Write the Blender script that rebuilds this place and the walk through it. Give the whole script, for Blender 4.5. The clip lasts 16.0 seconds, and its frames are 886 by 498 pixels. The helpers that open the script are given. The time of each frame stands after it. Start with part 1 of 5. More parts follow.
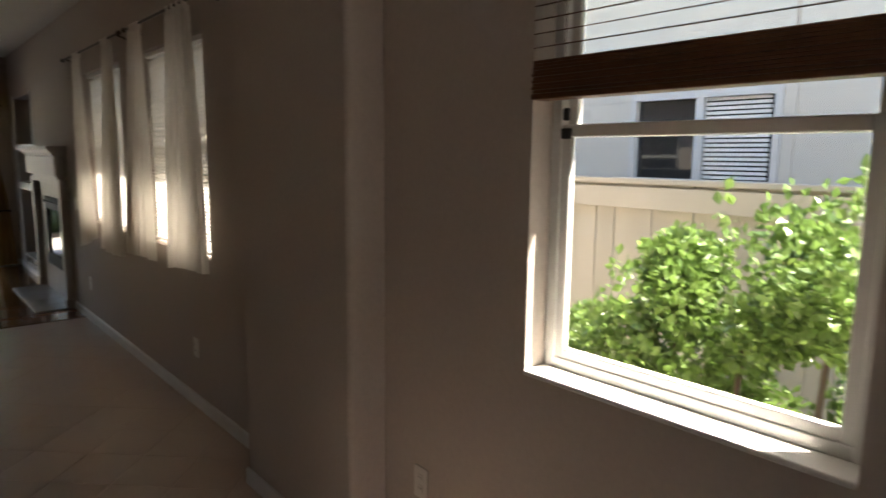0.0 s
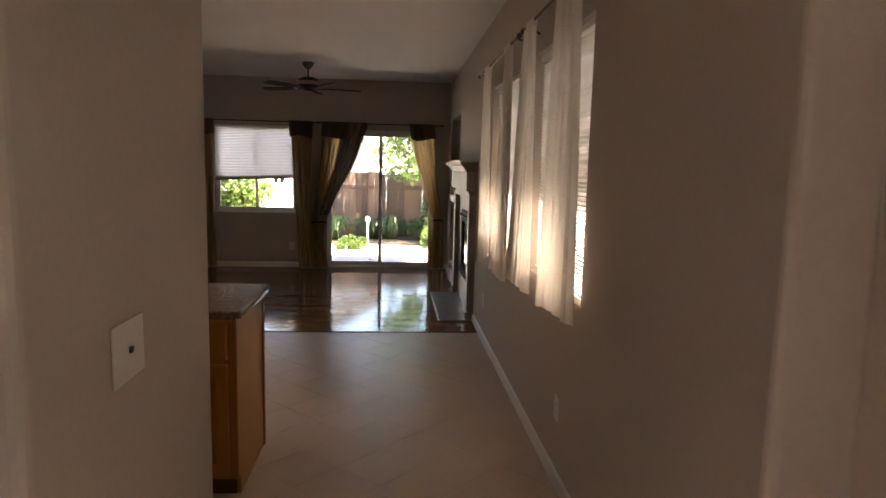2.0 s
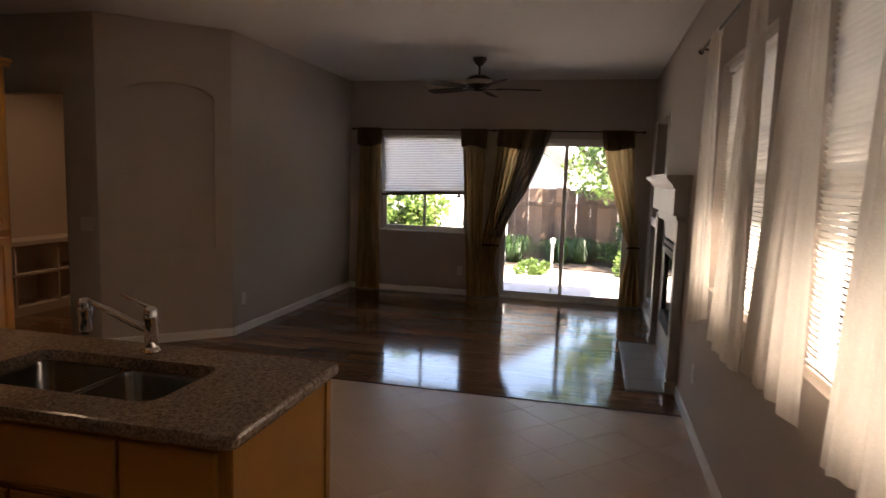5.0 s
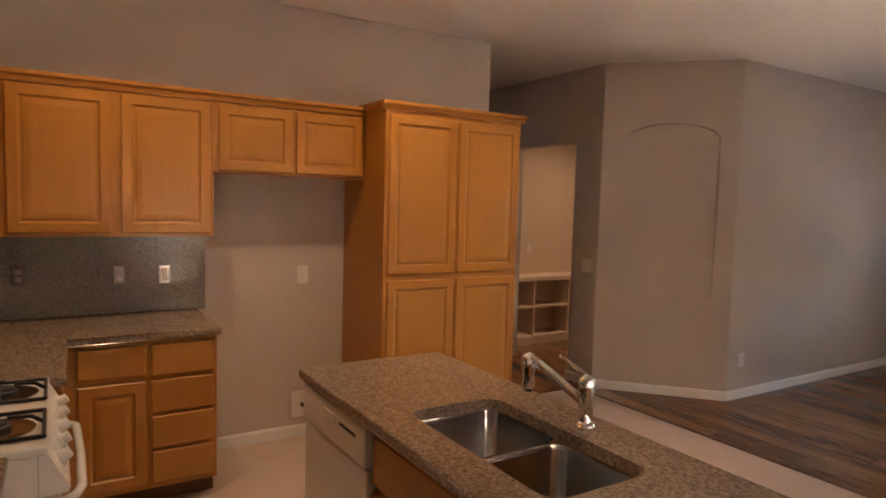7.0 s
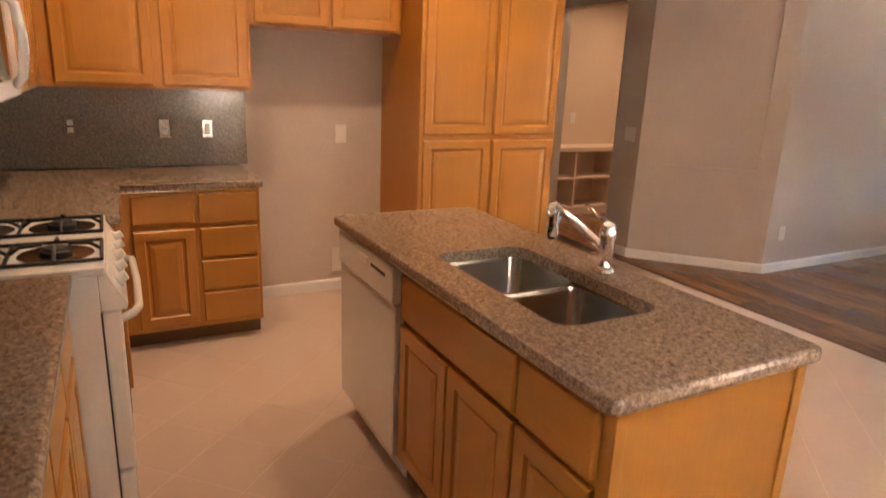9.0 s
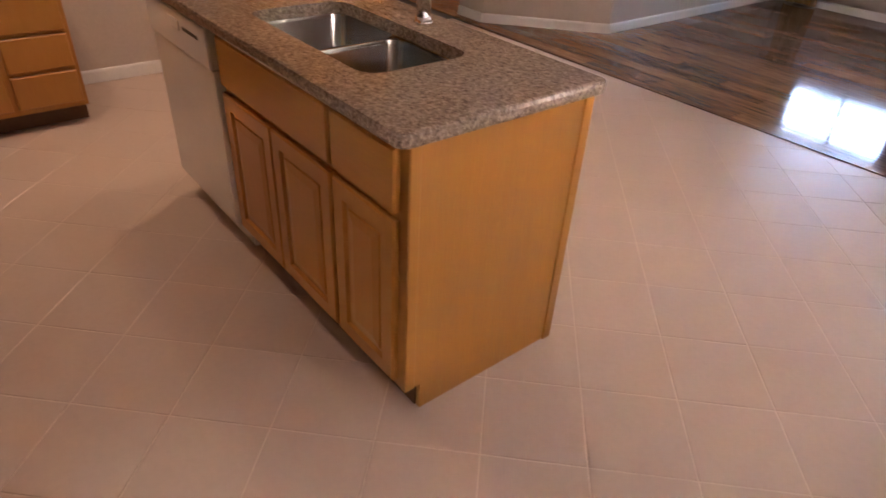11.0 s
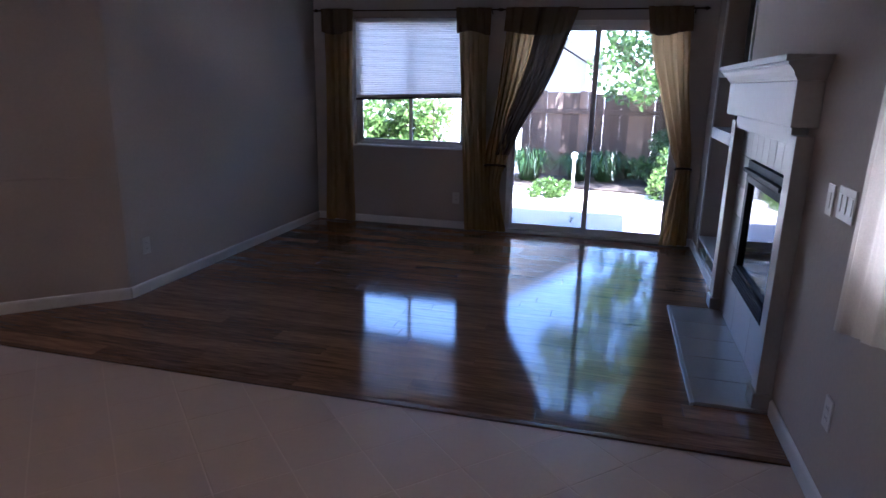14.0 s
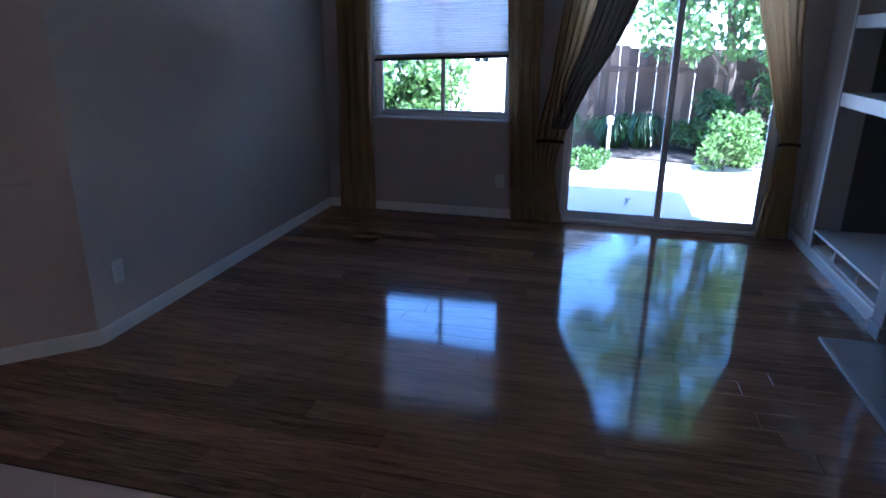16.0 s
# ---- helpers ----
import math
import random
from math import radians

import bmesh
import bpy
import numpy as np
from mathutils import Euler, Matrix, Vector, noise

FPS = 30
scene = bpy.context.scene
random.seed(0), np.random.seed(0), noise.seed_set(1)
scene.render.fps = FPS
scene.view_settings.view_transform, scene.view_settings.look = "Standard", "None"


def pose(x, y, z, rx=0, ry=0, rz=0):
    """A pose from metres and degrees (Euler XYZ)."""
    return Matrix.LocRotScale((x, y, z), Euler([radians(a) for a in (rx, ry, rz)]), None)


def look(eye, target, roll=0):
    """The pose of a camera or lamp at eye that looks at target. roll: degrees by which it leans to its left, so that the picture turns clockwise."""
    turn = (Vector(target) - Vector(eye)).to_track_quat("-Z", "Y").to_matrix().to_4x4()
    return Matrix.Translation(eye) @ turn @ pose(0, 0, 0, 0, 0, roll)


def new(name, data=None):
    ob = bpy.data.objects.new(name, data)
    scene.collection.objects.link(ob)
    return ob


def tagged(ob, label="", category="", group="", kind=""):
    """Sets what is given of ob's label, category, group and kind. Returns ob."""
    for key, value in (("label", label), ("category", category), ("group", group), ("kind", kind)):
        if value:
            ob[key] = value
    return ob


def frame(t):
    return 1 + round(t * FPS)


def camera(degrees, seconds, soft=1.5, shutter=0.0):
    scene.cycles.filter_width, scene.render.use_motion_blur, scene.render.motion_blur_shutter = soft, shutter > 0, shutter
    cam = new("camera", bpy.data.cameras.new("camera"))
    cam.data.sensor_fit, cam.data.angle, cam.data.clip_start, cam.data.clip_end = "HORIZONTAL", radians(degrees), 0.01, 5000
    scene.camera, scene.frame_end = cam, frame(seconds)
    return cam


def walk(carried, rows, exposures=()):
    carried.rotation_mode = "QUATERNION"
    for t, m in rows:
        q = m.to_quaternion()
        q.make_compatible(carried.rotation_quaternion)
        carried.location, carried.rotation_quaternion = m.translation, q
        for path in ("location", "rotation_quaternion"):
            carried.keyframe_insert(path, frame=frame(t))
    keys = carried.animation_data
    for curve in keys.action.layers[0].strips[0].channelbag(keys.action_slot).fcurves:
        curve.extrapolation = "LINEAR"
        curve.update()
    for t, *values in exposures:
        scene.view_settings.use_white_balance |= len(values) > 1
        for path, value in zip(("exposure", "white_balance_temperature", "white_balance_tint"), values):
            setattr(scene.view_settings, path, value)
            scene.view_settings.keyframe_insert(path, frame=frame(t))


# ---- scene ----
cam = camera(70.1, 16.0, shutter=0.25)
PATH = [
    (0, (0.493, 0.798, 1.574), (1.802, 2.283, 1.283), 0.6),
    (0.5, (0.653, 0.993, 1.575), (1.585, 2.74, 1.298), 2.2),
    (1, (0.792, 1.175, 1.591), (1.444, 3.048, 1.328), 1.2),
    (1.5, (0.969, 1.393, 1.581), (1.324, 3.345, 1.331), 1.1),
    (2, (1.023, 1.648, 1.57), (1.179, 3.625, 1.314), 1.4),
    (2.5, (1.034, 1.946, 1.569), (1.1, 3.931, 1.339), 1.6),
    (3, (1.098, 2.226, 1.548), (1.066, 4.211, 1.308), 1.1),
    (5.3, (1.172, 3.282, 1.561), (0.569, 5.177, 1.348), 2.0),
    (5.5, (1.114, 3.39, 1.547), (0.393, 5.245, 1.355), 2.2),
    (6, (1.002, 3.557, 1.535), (-0.024, 5.266, 1.373), 2.2),
    (6.5, (1.008, 3.592, 1.569), (-0.406, 4.996, 1.402), 1.7),
    (7, (1.074, 3.616, 1.599), (-0.624, 4.665, 1.454), 1.6),
    (7.5, (1.108, 3.615, 1.684), (-0.662, 4.546, 1.689), 2.0),
    (8, (1.125, 3.597, 1.67), (-0.653, 4.509, 1.746), 1.4),
    (8.5, (1.151, 3.609, 1.565), (-0.622, 4.52, 1.403), 1.7),
    (9, (1.158, 3.638, 1.507), (-0.544, 4.544, 0.977), 2.4),
    (9.2, (1.162, 3.645, 1.48), (-0.505, 4.548, 0.845), 2.4),
    (11.3, (1.331, 3.798, 1.447), (0.208, 4.963, 0.272), 4.8),
    (11.5, (1.33, 3.84, 1.445), (0.344, 5.11, 0.256), 4.5),
    (12, (1.32, 3.993, 1.48), (0.666, 5.44, 0.264), 3.2),
    (12.5, (1.27, 4.195, 1.499), (0.767, 5.832, 0.466), 0.2),
    (13, (1.216, 4.437, 1.461), (0.668, 6.189, 0.669), -0.2),
    (13.5, (1.165, 4.694, 1.473), (0.595, 6.517, 0.879), 0.8),
    (14, (1.017, 4.955, 1.479), (0.529, 6.829, 0.976), 1.3),
    (14.5, (0.887, 5.21, 1.47), (0.496, 7.102, 0.95), 0.0),
    (15, (0.822, 5.515, 1.462), (0.397, 7.398, 0.936), -0.9),
    (15.5, (0.533, 5.764, 1.483), (0.056, 7.635, 0.963), 0.3),
    (16, (0.243, 6.005, 1.498), (-0.192, 7.851, 0.865), 0.7),
]
EXPOSURES = [(0, 2.88, 7000, 12), (1, 3.65, 7500, 20), (3, 3.60, 7800, 23), (5.5, 3.47, 7400, 24), (6.5, 4.42, 7400, 26), (7, 5.30, 7500, 26), (8, 5.74, 7300, 26), (9, 6.10, 7500, 28), (11.5, 5.55, 6100, 30), (12, 5.27, 5800, 32), (12.5, 5.00, 5450, 29), (13.5, 4.17, 5050, 28), (14.5, 3.35, 4850, 22), (16, 3.60, 4350, 17)]
walk(cam, [(t, look(eye, target, roll)) for t, eye, target, roll in PATH], EXPOSURES)
LAMP_W = 0.135

# ---- world, sun, lamps ----
world = bpy.data.worlds.new("sky_world")
scene.world = world
world.use_nodes = True
wn = world.node_tree
sky = wn.nodes.new("ShaderNodeTexSky")
sky.sky_type, sky.sun_disc = "NISHITA", False
TO_SUN = Vector((0.42, -0.40, 1.0)).normalized()
sky.sun_elevation = math.asin(TO_SUN.z)
sky.sun_rotation = math.atan2(TO_SUN.x, TO_SUN.y)
wn.links.new(sky.outputs["Color"], wn.nodes["Background"].inputs["Color"])
wn.nodes["Background"].inputs["Strength"].default_value = 0.15
sun_data = bpy.data.lights.new("sun", "SUN")
sun_data.energy, sun_data.angle, sun_data.color = 5.0, radians(0.5), (1.0, 0.95, 0.86)
sun = new("sun", sun_data)
sun.matrix_world = look((20, -20, 40), Vector((20, -20, 40)) - TO_SUN)

XR, XL, YF, H = 1.85, -2.10, 11.35, 2.83      # right wall, left wall, garden wall, ceiling
XK, YK = -2.97, 3.02                          # kitchen back wall, range wall
DOWNLIGHTS = [(-1.92, 3.93), (-1.86, 5.22), (-1.13, 6.12), (-3.75, 8.75)]      # three in the kitchen; the last is added, unseen, to warm the study
for lx, ly in DOWNLIGHTS:
    ld = bpy.data.lights.new("downlight_lamp", "AREA")
    ld.spread = radians(132)
    ld.shape, ld.size, ld.energy, ld.color = "DISK", 0.12, LAMP_W * (2.0 if lx < -3 else 1.0), (1.0, 0.74, 0.47)
    lo = new("downlight_lamp", ld)
    lo.matrix_world = look((lx, ly, H - 0.012), (lx, ly, 0))


# ---- materials ----
def nodes_of(name):
    m = bpy.data.materials.new(name)
    m.use_nodes = True
    t = m.node_tree
    return m, t, t.nodes["Principled BSDF"]


def surf(name, col, rough=0.6, metal=0.0, vary=0.12, scale=6.0, fine=80.0, bump=0.1, stretch=(1, 1, 1), spec=0.5, per=0.0, second=None, rvary=0.15, coat=0.0, span=(0.3, 0.7), joined=False):
    """A painted, wooden, stone or cloth surface: broad stains and fine grain in colour, roughness and relief."""
    m, t, b = nodes_of(name)
    n, l = t.nodes, t.links
    tc = n.new("ShaderNodeTexCoord")
    mp = n.new("ShaderNodeMapping")
    mp.inputs["Scale"].default_value = stretch
    l.new(tc.outputs["Object"], mp.inputs["Vector"])
    big = n.new("ShaderNodeTexNoise")
    big.inputs["Scale"].default_value, big.inputs["Detail"].default_value = scale, 5
    small = n.new("ShaderNodeTexNoise")
    small.inputs["Scale"].default_value, small.inputs["Detail"].default_value = fine, 4
    l.new(mp.outputs["Vector"], big.inputs["Vector"])
    l.new(mp.outputs["Vector"], small.inputs["Vector"])
    add = n.new("ShaderNodeMath")
    add.operation = "MULTIPLY_ADD"
    add.inputs[1].default_value = 0.6
    l.new(small.outputs["Fac"], add.inputs[0])
    half = n.new("ShaderNodeMath")
    half.operation = "MULTIPLY"
    half.inputs[1].default_value = 0.4
    l.new(big.outputs["Fac"], half.inputs[0])
    l.new(half.outputs[0], add.inputs[2])
    fac = add.outputs[0]
    if per:
        oi = n.new("ShaderNodeNewGeometry" if joined else "ShaderNodeObjectInfo")
        one = oi.outputs["Random Per Island" if joined else "Random"]
        far = n.new("ShaderNodeVectorMath")
        far.operation = "MULTIPLY_ADD"
        far.inputs[1].default_value = (37.0, 53.0, 0.0)
        l.new(one, far.inputs[0])
        l.new(mp.outputs["Vector"], far.inputs[2])
        l.new(far.outputs["Vector"], big.inputs["Vector"])
        l.new(far.outputs["Vector"], small.inputs["Vector"])
        pr = n.new("ShaderNodeMath")
        pr.operation = "MULTIPLY_ADD"
        pr.inputs[1].default_value, = (per,)
        l.new(one, pr.inputs[0])
        sh = n.new("ShaderNodeMath")
        sh.operation = "SUBTRACT"
        l.new(fac, sh.inputs[0])
        sh.inputs[1].default_value = per / 2
        l.new(sh.outputs[0], pr.inputs[2])
        fac = pr.outputs[0]
    ramp = n.new("ShaderNodeValToRGB")
    lo = second or tuple(c * (1 - vary) for c in col)
    hi = col if second else tuple(min(1, c * (1 + vary)) for c in col)
    ramp.color_ramp.elements[0].position, ramp.color_ramp.elements[1].position = span
    ramp.color_ramp.elements[0].color, ramp.color_ramp.elements[1].color = (*lo, 1), (*hi, 1)
    l.new(fac, ramp.inputs["Fac"])
    l.new(ramp.outputs["Color"], b.inputs["Base Color"])
    rr = n.new("ShaderNodeMapRange")
    rr.inputs["To Min"].default_value, rr.inputs["To Max"].default_value = rough * (1 - rvary), min(1, rough * (1 + rvary))
    l.new(big.outputs["Fac"], rr.inputs["Value"])
    l.new(rr.outputs["Result"], b.inputs["Roughness"])
    b.inputs["Metallic"].default_value = metal
    b.inputs["Specular IOR Level"].default_value = spec
    b.inputs["Coat Weight"].default_value = coat
    if bump:
        bp = n.new("ShaderNodeBump")
        bp.inputs["Strength"].default_value, bp.inputs["Distance"].default_value = bump, 0.004
        l.new(small.outputs["Fac"], bp.inputs["Height"])
        l.new(bp.outputs["Normal"], b.inputs["Normal"])
    return m


def granite(name, a, b_, c):
    m, t, b = nodes_of(name)
    n, l = t.nodes, t.links
    tc = n.new("ShaderNodeTexCoord")
    v = n.new("ShaderNodeTexVoronoi")
    v.inputs["Scale"].default_value = 150
    v2 = n.new("ShaderNodeTexNoise")
    v2.inputs["Scale"].default_value, v2.inputs["Detail"].default_value = 60, 8
    v2.inputs["Roughness"].default_value = 0.75
    l.new(tc.outputs["Object"], v.inputs["Vector"])
    l.new(tc.outputs["Object"], v2.inputs["Vector"])
    r = n.new("ShaderNodeValToRGB")
    e = r.color_ramp.elements
    e[0].position, e[0].color = 0.36, (*a, 1)
    e[1].position, e[1].color = 0.66, (*c, 1)
    mid = e.new(0.5)
    mid.color = (*b_, 1)
    sp = n.new("ShaderNodeMix")
    sp.data_type = "RGBA"
    sp.inputs["Factor"].default_value = 0.42
    l.new(v2.outputs["Fac"], r.inputs["Fac"])
    gr = n.new("ShaderNodeValToRGB")
    ge = gr.color_ramp.elements
    ge[0].position, ge[0].color = 0.25, (*a, 1)
    ge[1].position, ge[1].color = 0.75, (*c, 1)
    l.new(v.outputs["Color"], gr.inputs["Fac"])
    l.new(r.outputs["Color"], sp.inputs["A"])
    l.new(gr.outputs["Color"], sp.inputs["B"])
    l.new(sp.outputs["Result"], b.inputs["Base Color"])
    b.inputs["Roughness"].default_value = 0.14
    return m


def oak(name, col, dark, vertical=True, rough=0.32):
    m = surf(name, col, rough, second=dark, vary=0.2, scale=3.0, fine=30, bump=0.04, stretch=(9, 9, 0.5) if vertical else (0.5, 9, 9), rvary=0.08, span=(0.15, 0.85))
    return m


def cloth(name, col, trans, rough=0.9, vary=0.12):
    m, t, b = nodes_of(name)
    n, l = t.nodes, t.links
    tc = n.new("ShaderNodeTexCoord")
    w = n.new("ShaderNodeTexNoise")
    w.inputs["Scale"].default_value, w.inputs["Detail"].default_value = 160, 3
    l.new(tc.outputs["Object"], w.inputs["Vector"])
    r = n.new("ShaderNodeValToRGB")
    r.color_ramp.elements[0].color = (*(c * (1 - vary) for c in col), 1)
    r.color_ramp.elements[1].color = (*(min(1, c * (1 + vary)) for c in col), 1)
    l.new(w.outputs["Fac"], r.inputs["Fac"])
    l.new(r.outputs["Color"], b.inputs["Base Color"])
    b.inputs["Roughness"].default_value = rough
    b.inputs["Specular IOR Level"].default_value = 0.1
    tr = n.new("ShaderNodeBsdfTranslucent")
    l.new(r.outputs["Color"], tr.inputs["Color"])
    mx = n.new("ShaderNodeMixShader")
    mx.inputs["Fac"].default_value = trans
    l.new(b.outputs["BSDF"], mx.inputs[1])
    l.new(tr.outputs["BSDF"], mx.inputs[2])
    l.new(mx.outputs["Shader"], n["Material Output"].inputs["Surface"])
    return m


def pane_glass(name):
    m, t, b = nodes_of(name)
    n, l = t.nodes, t.links
    tp = n.new("ShaderNodeBsdfTransparent")
    tp.inputs["Color"].default_value = (0.93, 0.95, 0.94, 1)
    gl = n.new("ShaderNodeBsdfGlossy")
    gl.inputs["Roughness"].default_value = 0.02
    fr = n.new("ShaderNodeFresnel")
    fr.inputs["IOR"].default_value = 1.45
    mx = n.new("ShaderNodeMixShader")
    l.new(fr.outputs["Fac"], mx.inputs["Fac"])
    l.new(tp.outputs["BSDF"], mx.inputs[1])
    l.new(gl.outputs["BSDF"], mx.inputs[2])
    l.new(mx.outputs["Shader"], n["Material Output"].inputs["Surface"])
    return m


def glow(name, col, strength):
    m, t, b = nodes_of(name)
    b.inputs["Base Color"].default_value = (*col, 1)
    b.inputs["Emission Color"].default_value = (*col, 1)
    b.inputs["Emission Strength"].default_value = strength
    return m


M_WALL = surf("wall_paint", (0.52, 0.452, 0.398), 0.75, vary=0.05, scale=1.3, fine=55, bump=0.22)
M_SHELF = surf("cream_shelf_paint", (0.70, 0.57, 0.47), 0.5, vary=0.04, scale=2, fine=60, bump=0.05)
# wall paint made paler and warmer to carry the study's warm light
M_STUDY = surf("study_warm_lit_paint", (0.66, 0.52, 0.41), 0.75, vary=0.05, scale=1.3, fine=55, bump=0.2)
M_CEIL = surf("ceiling_paint", (0.80, 0.77, 0.74), 0.9, vary=0.04, scale=1.5, fine=45, bump=0.25)
M_TRIM = surf("white_trim", (0.74, 0.73, 0.71), 0.42, vary=0.05, scale=3, fine=60, bump=0.05)
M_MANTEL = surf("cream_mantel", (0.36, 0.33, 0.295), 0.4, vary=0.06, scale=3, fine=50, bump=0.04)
# inner faces of the alcove, far darker than the room walls
M_ALCOVE = surf("dark_alcove_lining", (0.16, 0.145, 0.13), 0.8, vary=0.06, scale=2, fine=55, bump=0.15)
M_TILE = surf("beige_floor_tile", (0.57, 0.45, 0.375), 0.34, second=(0.50, 0.385, 0.315), scale=3, fine=45, bump=0.0, per=0.14, rvary=0.04, span=(0.1, 0.9))
M_TILEREST = surf("beige_floor_tile_joined", (0.57, 0.45, 0.375), 0.34, second=(0.50, 0.385, 0.315), scale=3, fine=45, bump=0.0, per=0.14, rvary=0.04, span=(0.1, 0.9), joined=True)
M_GROUT = surf("tile_grout", (0.635, 0.52, 0.44), 0.8, vary=0.1, scale=4, fine=120, bump=0.3)
M_PLANK = surf("dark_laminate", (0.37, 0.195, 0.10), 0.085, second=(0.085, 0.045, 0.025), scale=2.2, fine=9, bump=0.02, stretch=(0.9, 12, 12), per=0.18, rvary=0.4, span=(0.28, 0.72))
M_STRIP = surf("threshold_wood", (0.16, 0.085, 0.05), 0.25, vary=0.25, scale=4, fine=60, bump=0.1)
M_PLANKB = surf("plank_gap", (0.02, 0.011, 0.007), 0.5, vary=0.1)
M_OAK = oak("honey_oak", (0.50, 0.222, 0.041), (0.405, 0.165, 0.028))
M_OAKH = oak("honey_oak_drawer", (0.50, 0.222, 0.041), (0.405, 0.165, 0.028), vertical=False)
# toe kick oak, with the shade under the cabinets put into its colour
M_TOESHADE = surf("oak_toe_shade", (0.12, 0.05, 0.018), 0.7, vary=0.15)
M_GRAN = granite("brown_granite", (0.10, 0.07, 0.052), (0.265, 0.187, 0.132), (0.44, 0.345, 0.27))
M_SPLASH = granite("grey_granite_splash", (0.13, 0.118, 0.098), (0.21, 0.192, 0.16), (0.30, 0.275, 0.23))
M_STEEL = surf("brushed_steel", (0.40, 0.40, 0.39), 0.2, metal=1.0, vary=0.08, scale=5, fine=140, bump=0.0, stretch=(1, 8, 1))
M_CHROME = surf("chrome", (0.82, 0.82, 0.82), 0.07, metal=1.0, vary=0.03, bump=0.0)
M_WHITE = surf("white_enamel", (0.78, 0.77, 0.74), 0.22, vary=0.03, scale=4, fine=60, bump=0.01)
M_BLACK = surf("cast_iron", (0.018, 0.018, 0.02), 0.5, vary=0.2, scale=20, fine=150, bump=0.2)
M_DARKGLASS = surf("dark_glass", (0.012, 0.013, 0.014), 0.05, vary=0.1, bump=0.0)
M_PLATE = surf("ivory_plate", (0.72, 0.69, 0.64), 0.35, vary=0.03, bump=0.0)
M_SLOT = surf("dark_slot", (0.04, 0.035, 0.03), 0.6, vary=0.1, bump=0.0)
M_SHEER = cloth("white_sheer", (0.86, 0.83, 0.78), 0.4)
M_DRAPE = cloth("gold_drape", (0.46, 0.31, 0.155), 0.45, vary=0.15)
M_DRAPETOP = cloth("brown_drape_top", (0.17, 0.115, 0.07), 0.16, vary=0.2)
M_LINING = cloth("brown_drape_lining", (0.15, 0.115, 0.085), 0.06, vary=0.15)
M_TIE = cloth("dark_tieback", (0.05, 0.035, 0.025), 0.0)
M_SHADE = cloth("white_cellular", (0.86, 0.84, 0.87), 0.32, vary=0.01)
M_SHADEFOLD = cloth("gathered_shade", (0.60, 0.56, 0.55), 0.03, vary=0.05)
M_SLAT = cloth("white_slat", (0.86, 0.83, 0.78), 0.5, rough=0.5, vary=0.04)
M_BLINDWOOD = surf("dark_wood_blind", (0.17, 0.075, 0.035), 0.4, second=(0.10, 0.04, 0.018), scale=2, fine=30, bump=0.05, stretch=(6, 0.6, 6))
M_VINYL = surf("white_vinyl", (0.76, 0.75, 0.72), 0.35, vary=0.03, bump=0.0)
M_ALU = surf("pale_door_frame", (0.76, 0.75, 0.73), 0.4, vary=0.05, bump=0.0)
M_GLASS = pane_glass("clear_glass")
M_BRONZE = surf("oil_rubbed_bronze", (0.055, 0.037, 0.026), 0.4, metal=0.6, vary=0.2, scale=12, bump=0.05)
M_BLADE = surf("dark_fan_blade", (0.05, 0.028, 0.017), 0.7, vary=0.25, scale=3, fine=30, stretch=(0.6, 6, 6))
M_FANBAND = surf("pale_fan_band", (0.42, 0.37, 0.31), 0.35, vary=0.05, bump=0.0)
M_FPTILE = surf("sandy_wall_tile", (0.31, 0.275, 0.24), 0.3, vary=0.07, scale=5, fine=40, bump=0.05, per=0.3)
M_FPGROUT = surf("fireplace_grout", (0.255, 0.225, 0.195), 0.8, vary=0.1, scale=4, fine=120, bump=0.2)
M_INSERT = surf("black_insert_metal", (0.014, 0.014, 0.015), 0.6, vary=0.2, scale=20, fine=150, bump=0.1, spec=0.15)
M_BULB = glow("warm_lamp_glow", (1.0, 0.8, 0.55), 1.2)
M_STUCCO = surf("beige_stucco", (0.41, 0.37, 0.31), 0.9, vary=0.08, scale=2, fine=70, bump=0.5)
M_LFENCE = surf("painted_fence", (0.317, 0.288, 0.238), 0.8, vary=0.1, scale=3, fine=40, bump=0.2, stretch=(6, 6, 0.6), per=0.3)
M_FENCE = surf("weathered_fence", (0.19, 0.125, 0.088), 0.85, second=(0.075, 0.048, 0.034), scale=3, fine=30, bump=0.35, stretch=(6, 6, 0.5), per=0.6)
M_CONC = surf("patio_concrete", (0.34, 0.315, 0.31), 0.85, vary=0.1, scale=1.5, fine=60, bump=0.2)
M_GRAVEL = surf("pale_gravel", (0.66, 0.585, 0.515), 0.95, vary=0.2, scale=7, fine=70, bump=1.0)
M_SOIL = surf("dark_soil", (0.07, 0.05, 0.035), 0.95, vary=0.3, scale=6, fine=60, bump=1.0)
M_NFRAME = surf("grey_window_frame", (0.40, 0.38, 0.35), 0.5, vary=0.05, bump=0.0)
M_ROOF = surf("grey_shingle", (0.13, 0.12, 0.115), 0.9, vary=0.25, scale=6, fine=40, bump=0.4)
M_NHOUSE = surf("white_stucco", (0.70, 0.67, 0.61), 0.9, vary=0.06, scale=2, fine=60, bump=0.3)
M_BARK = surf("brown_bark", (0.10, 0.07, 0.05), 0.9, vary=0.3, scale=8, fine=50, bump=0.8, stretch=(3, 3, 0.6))


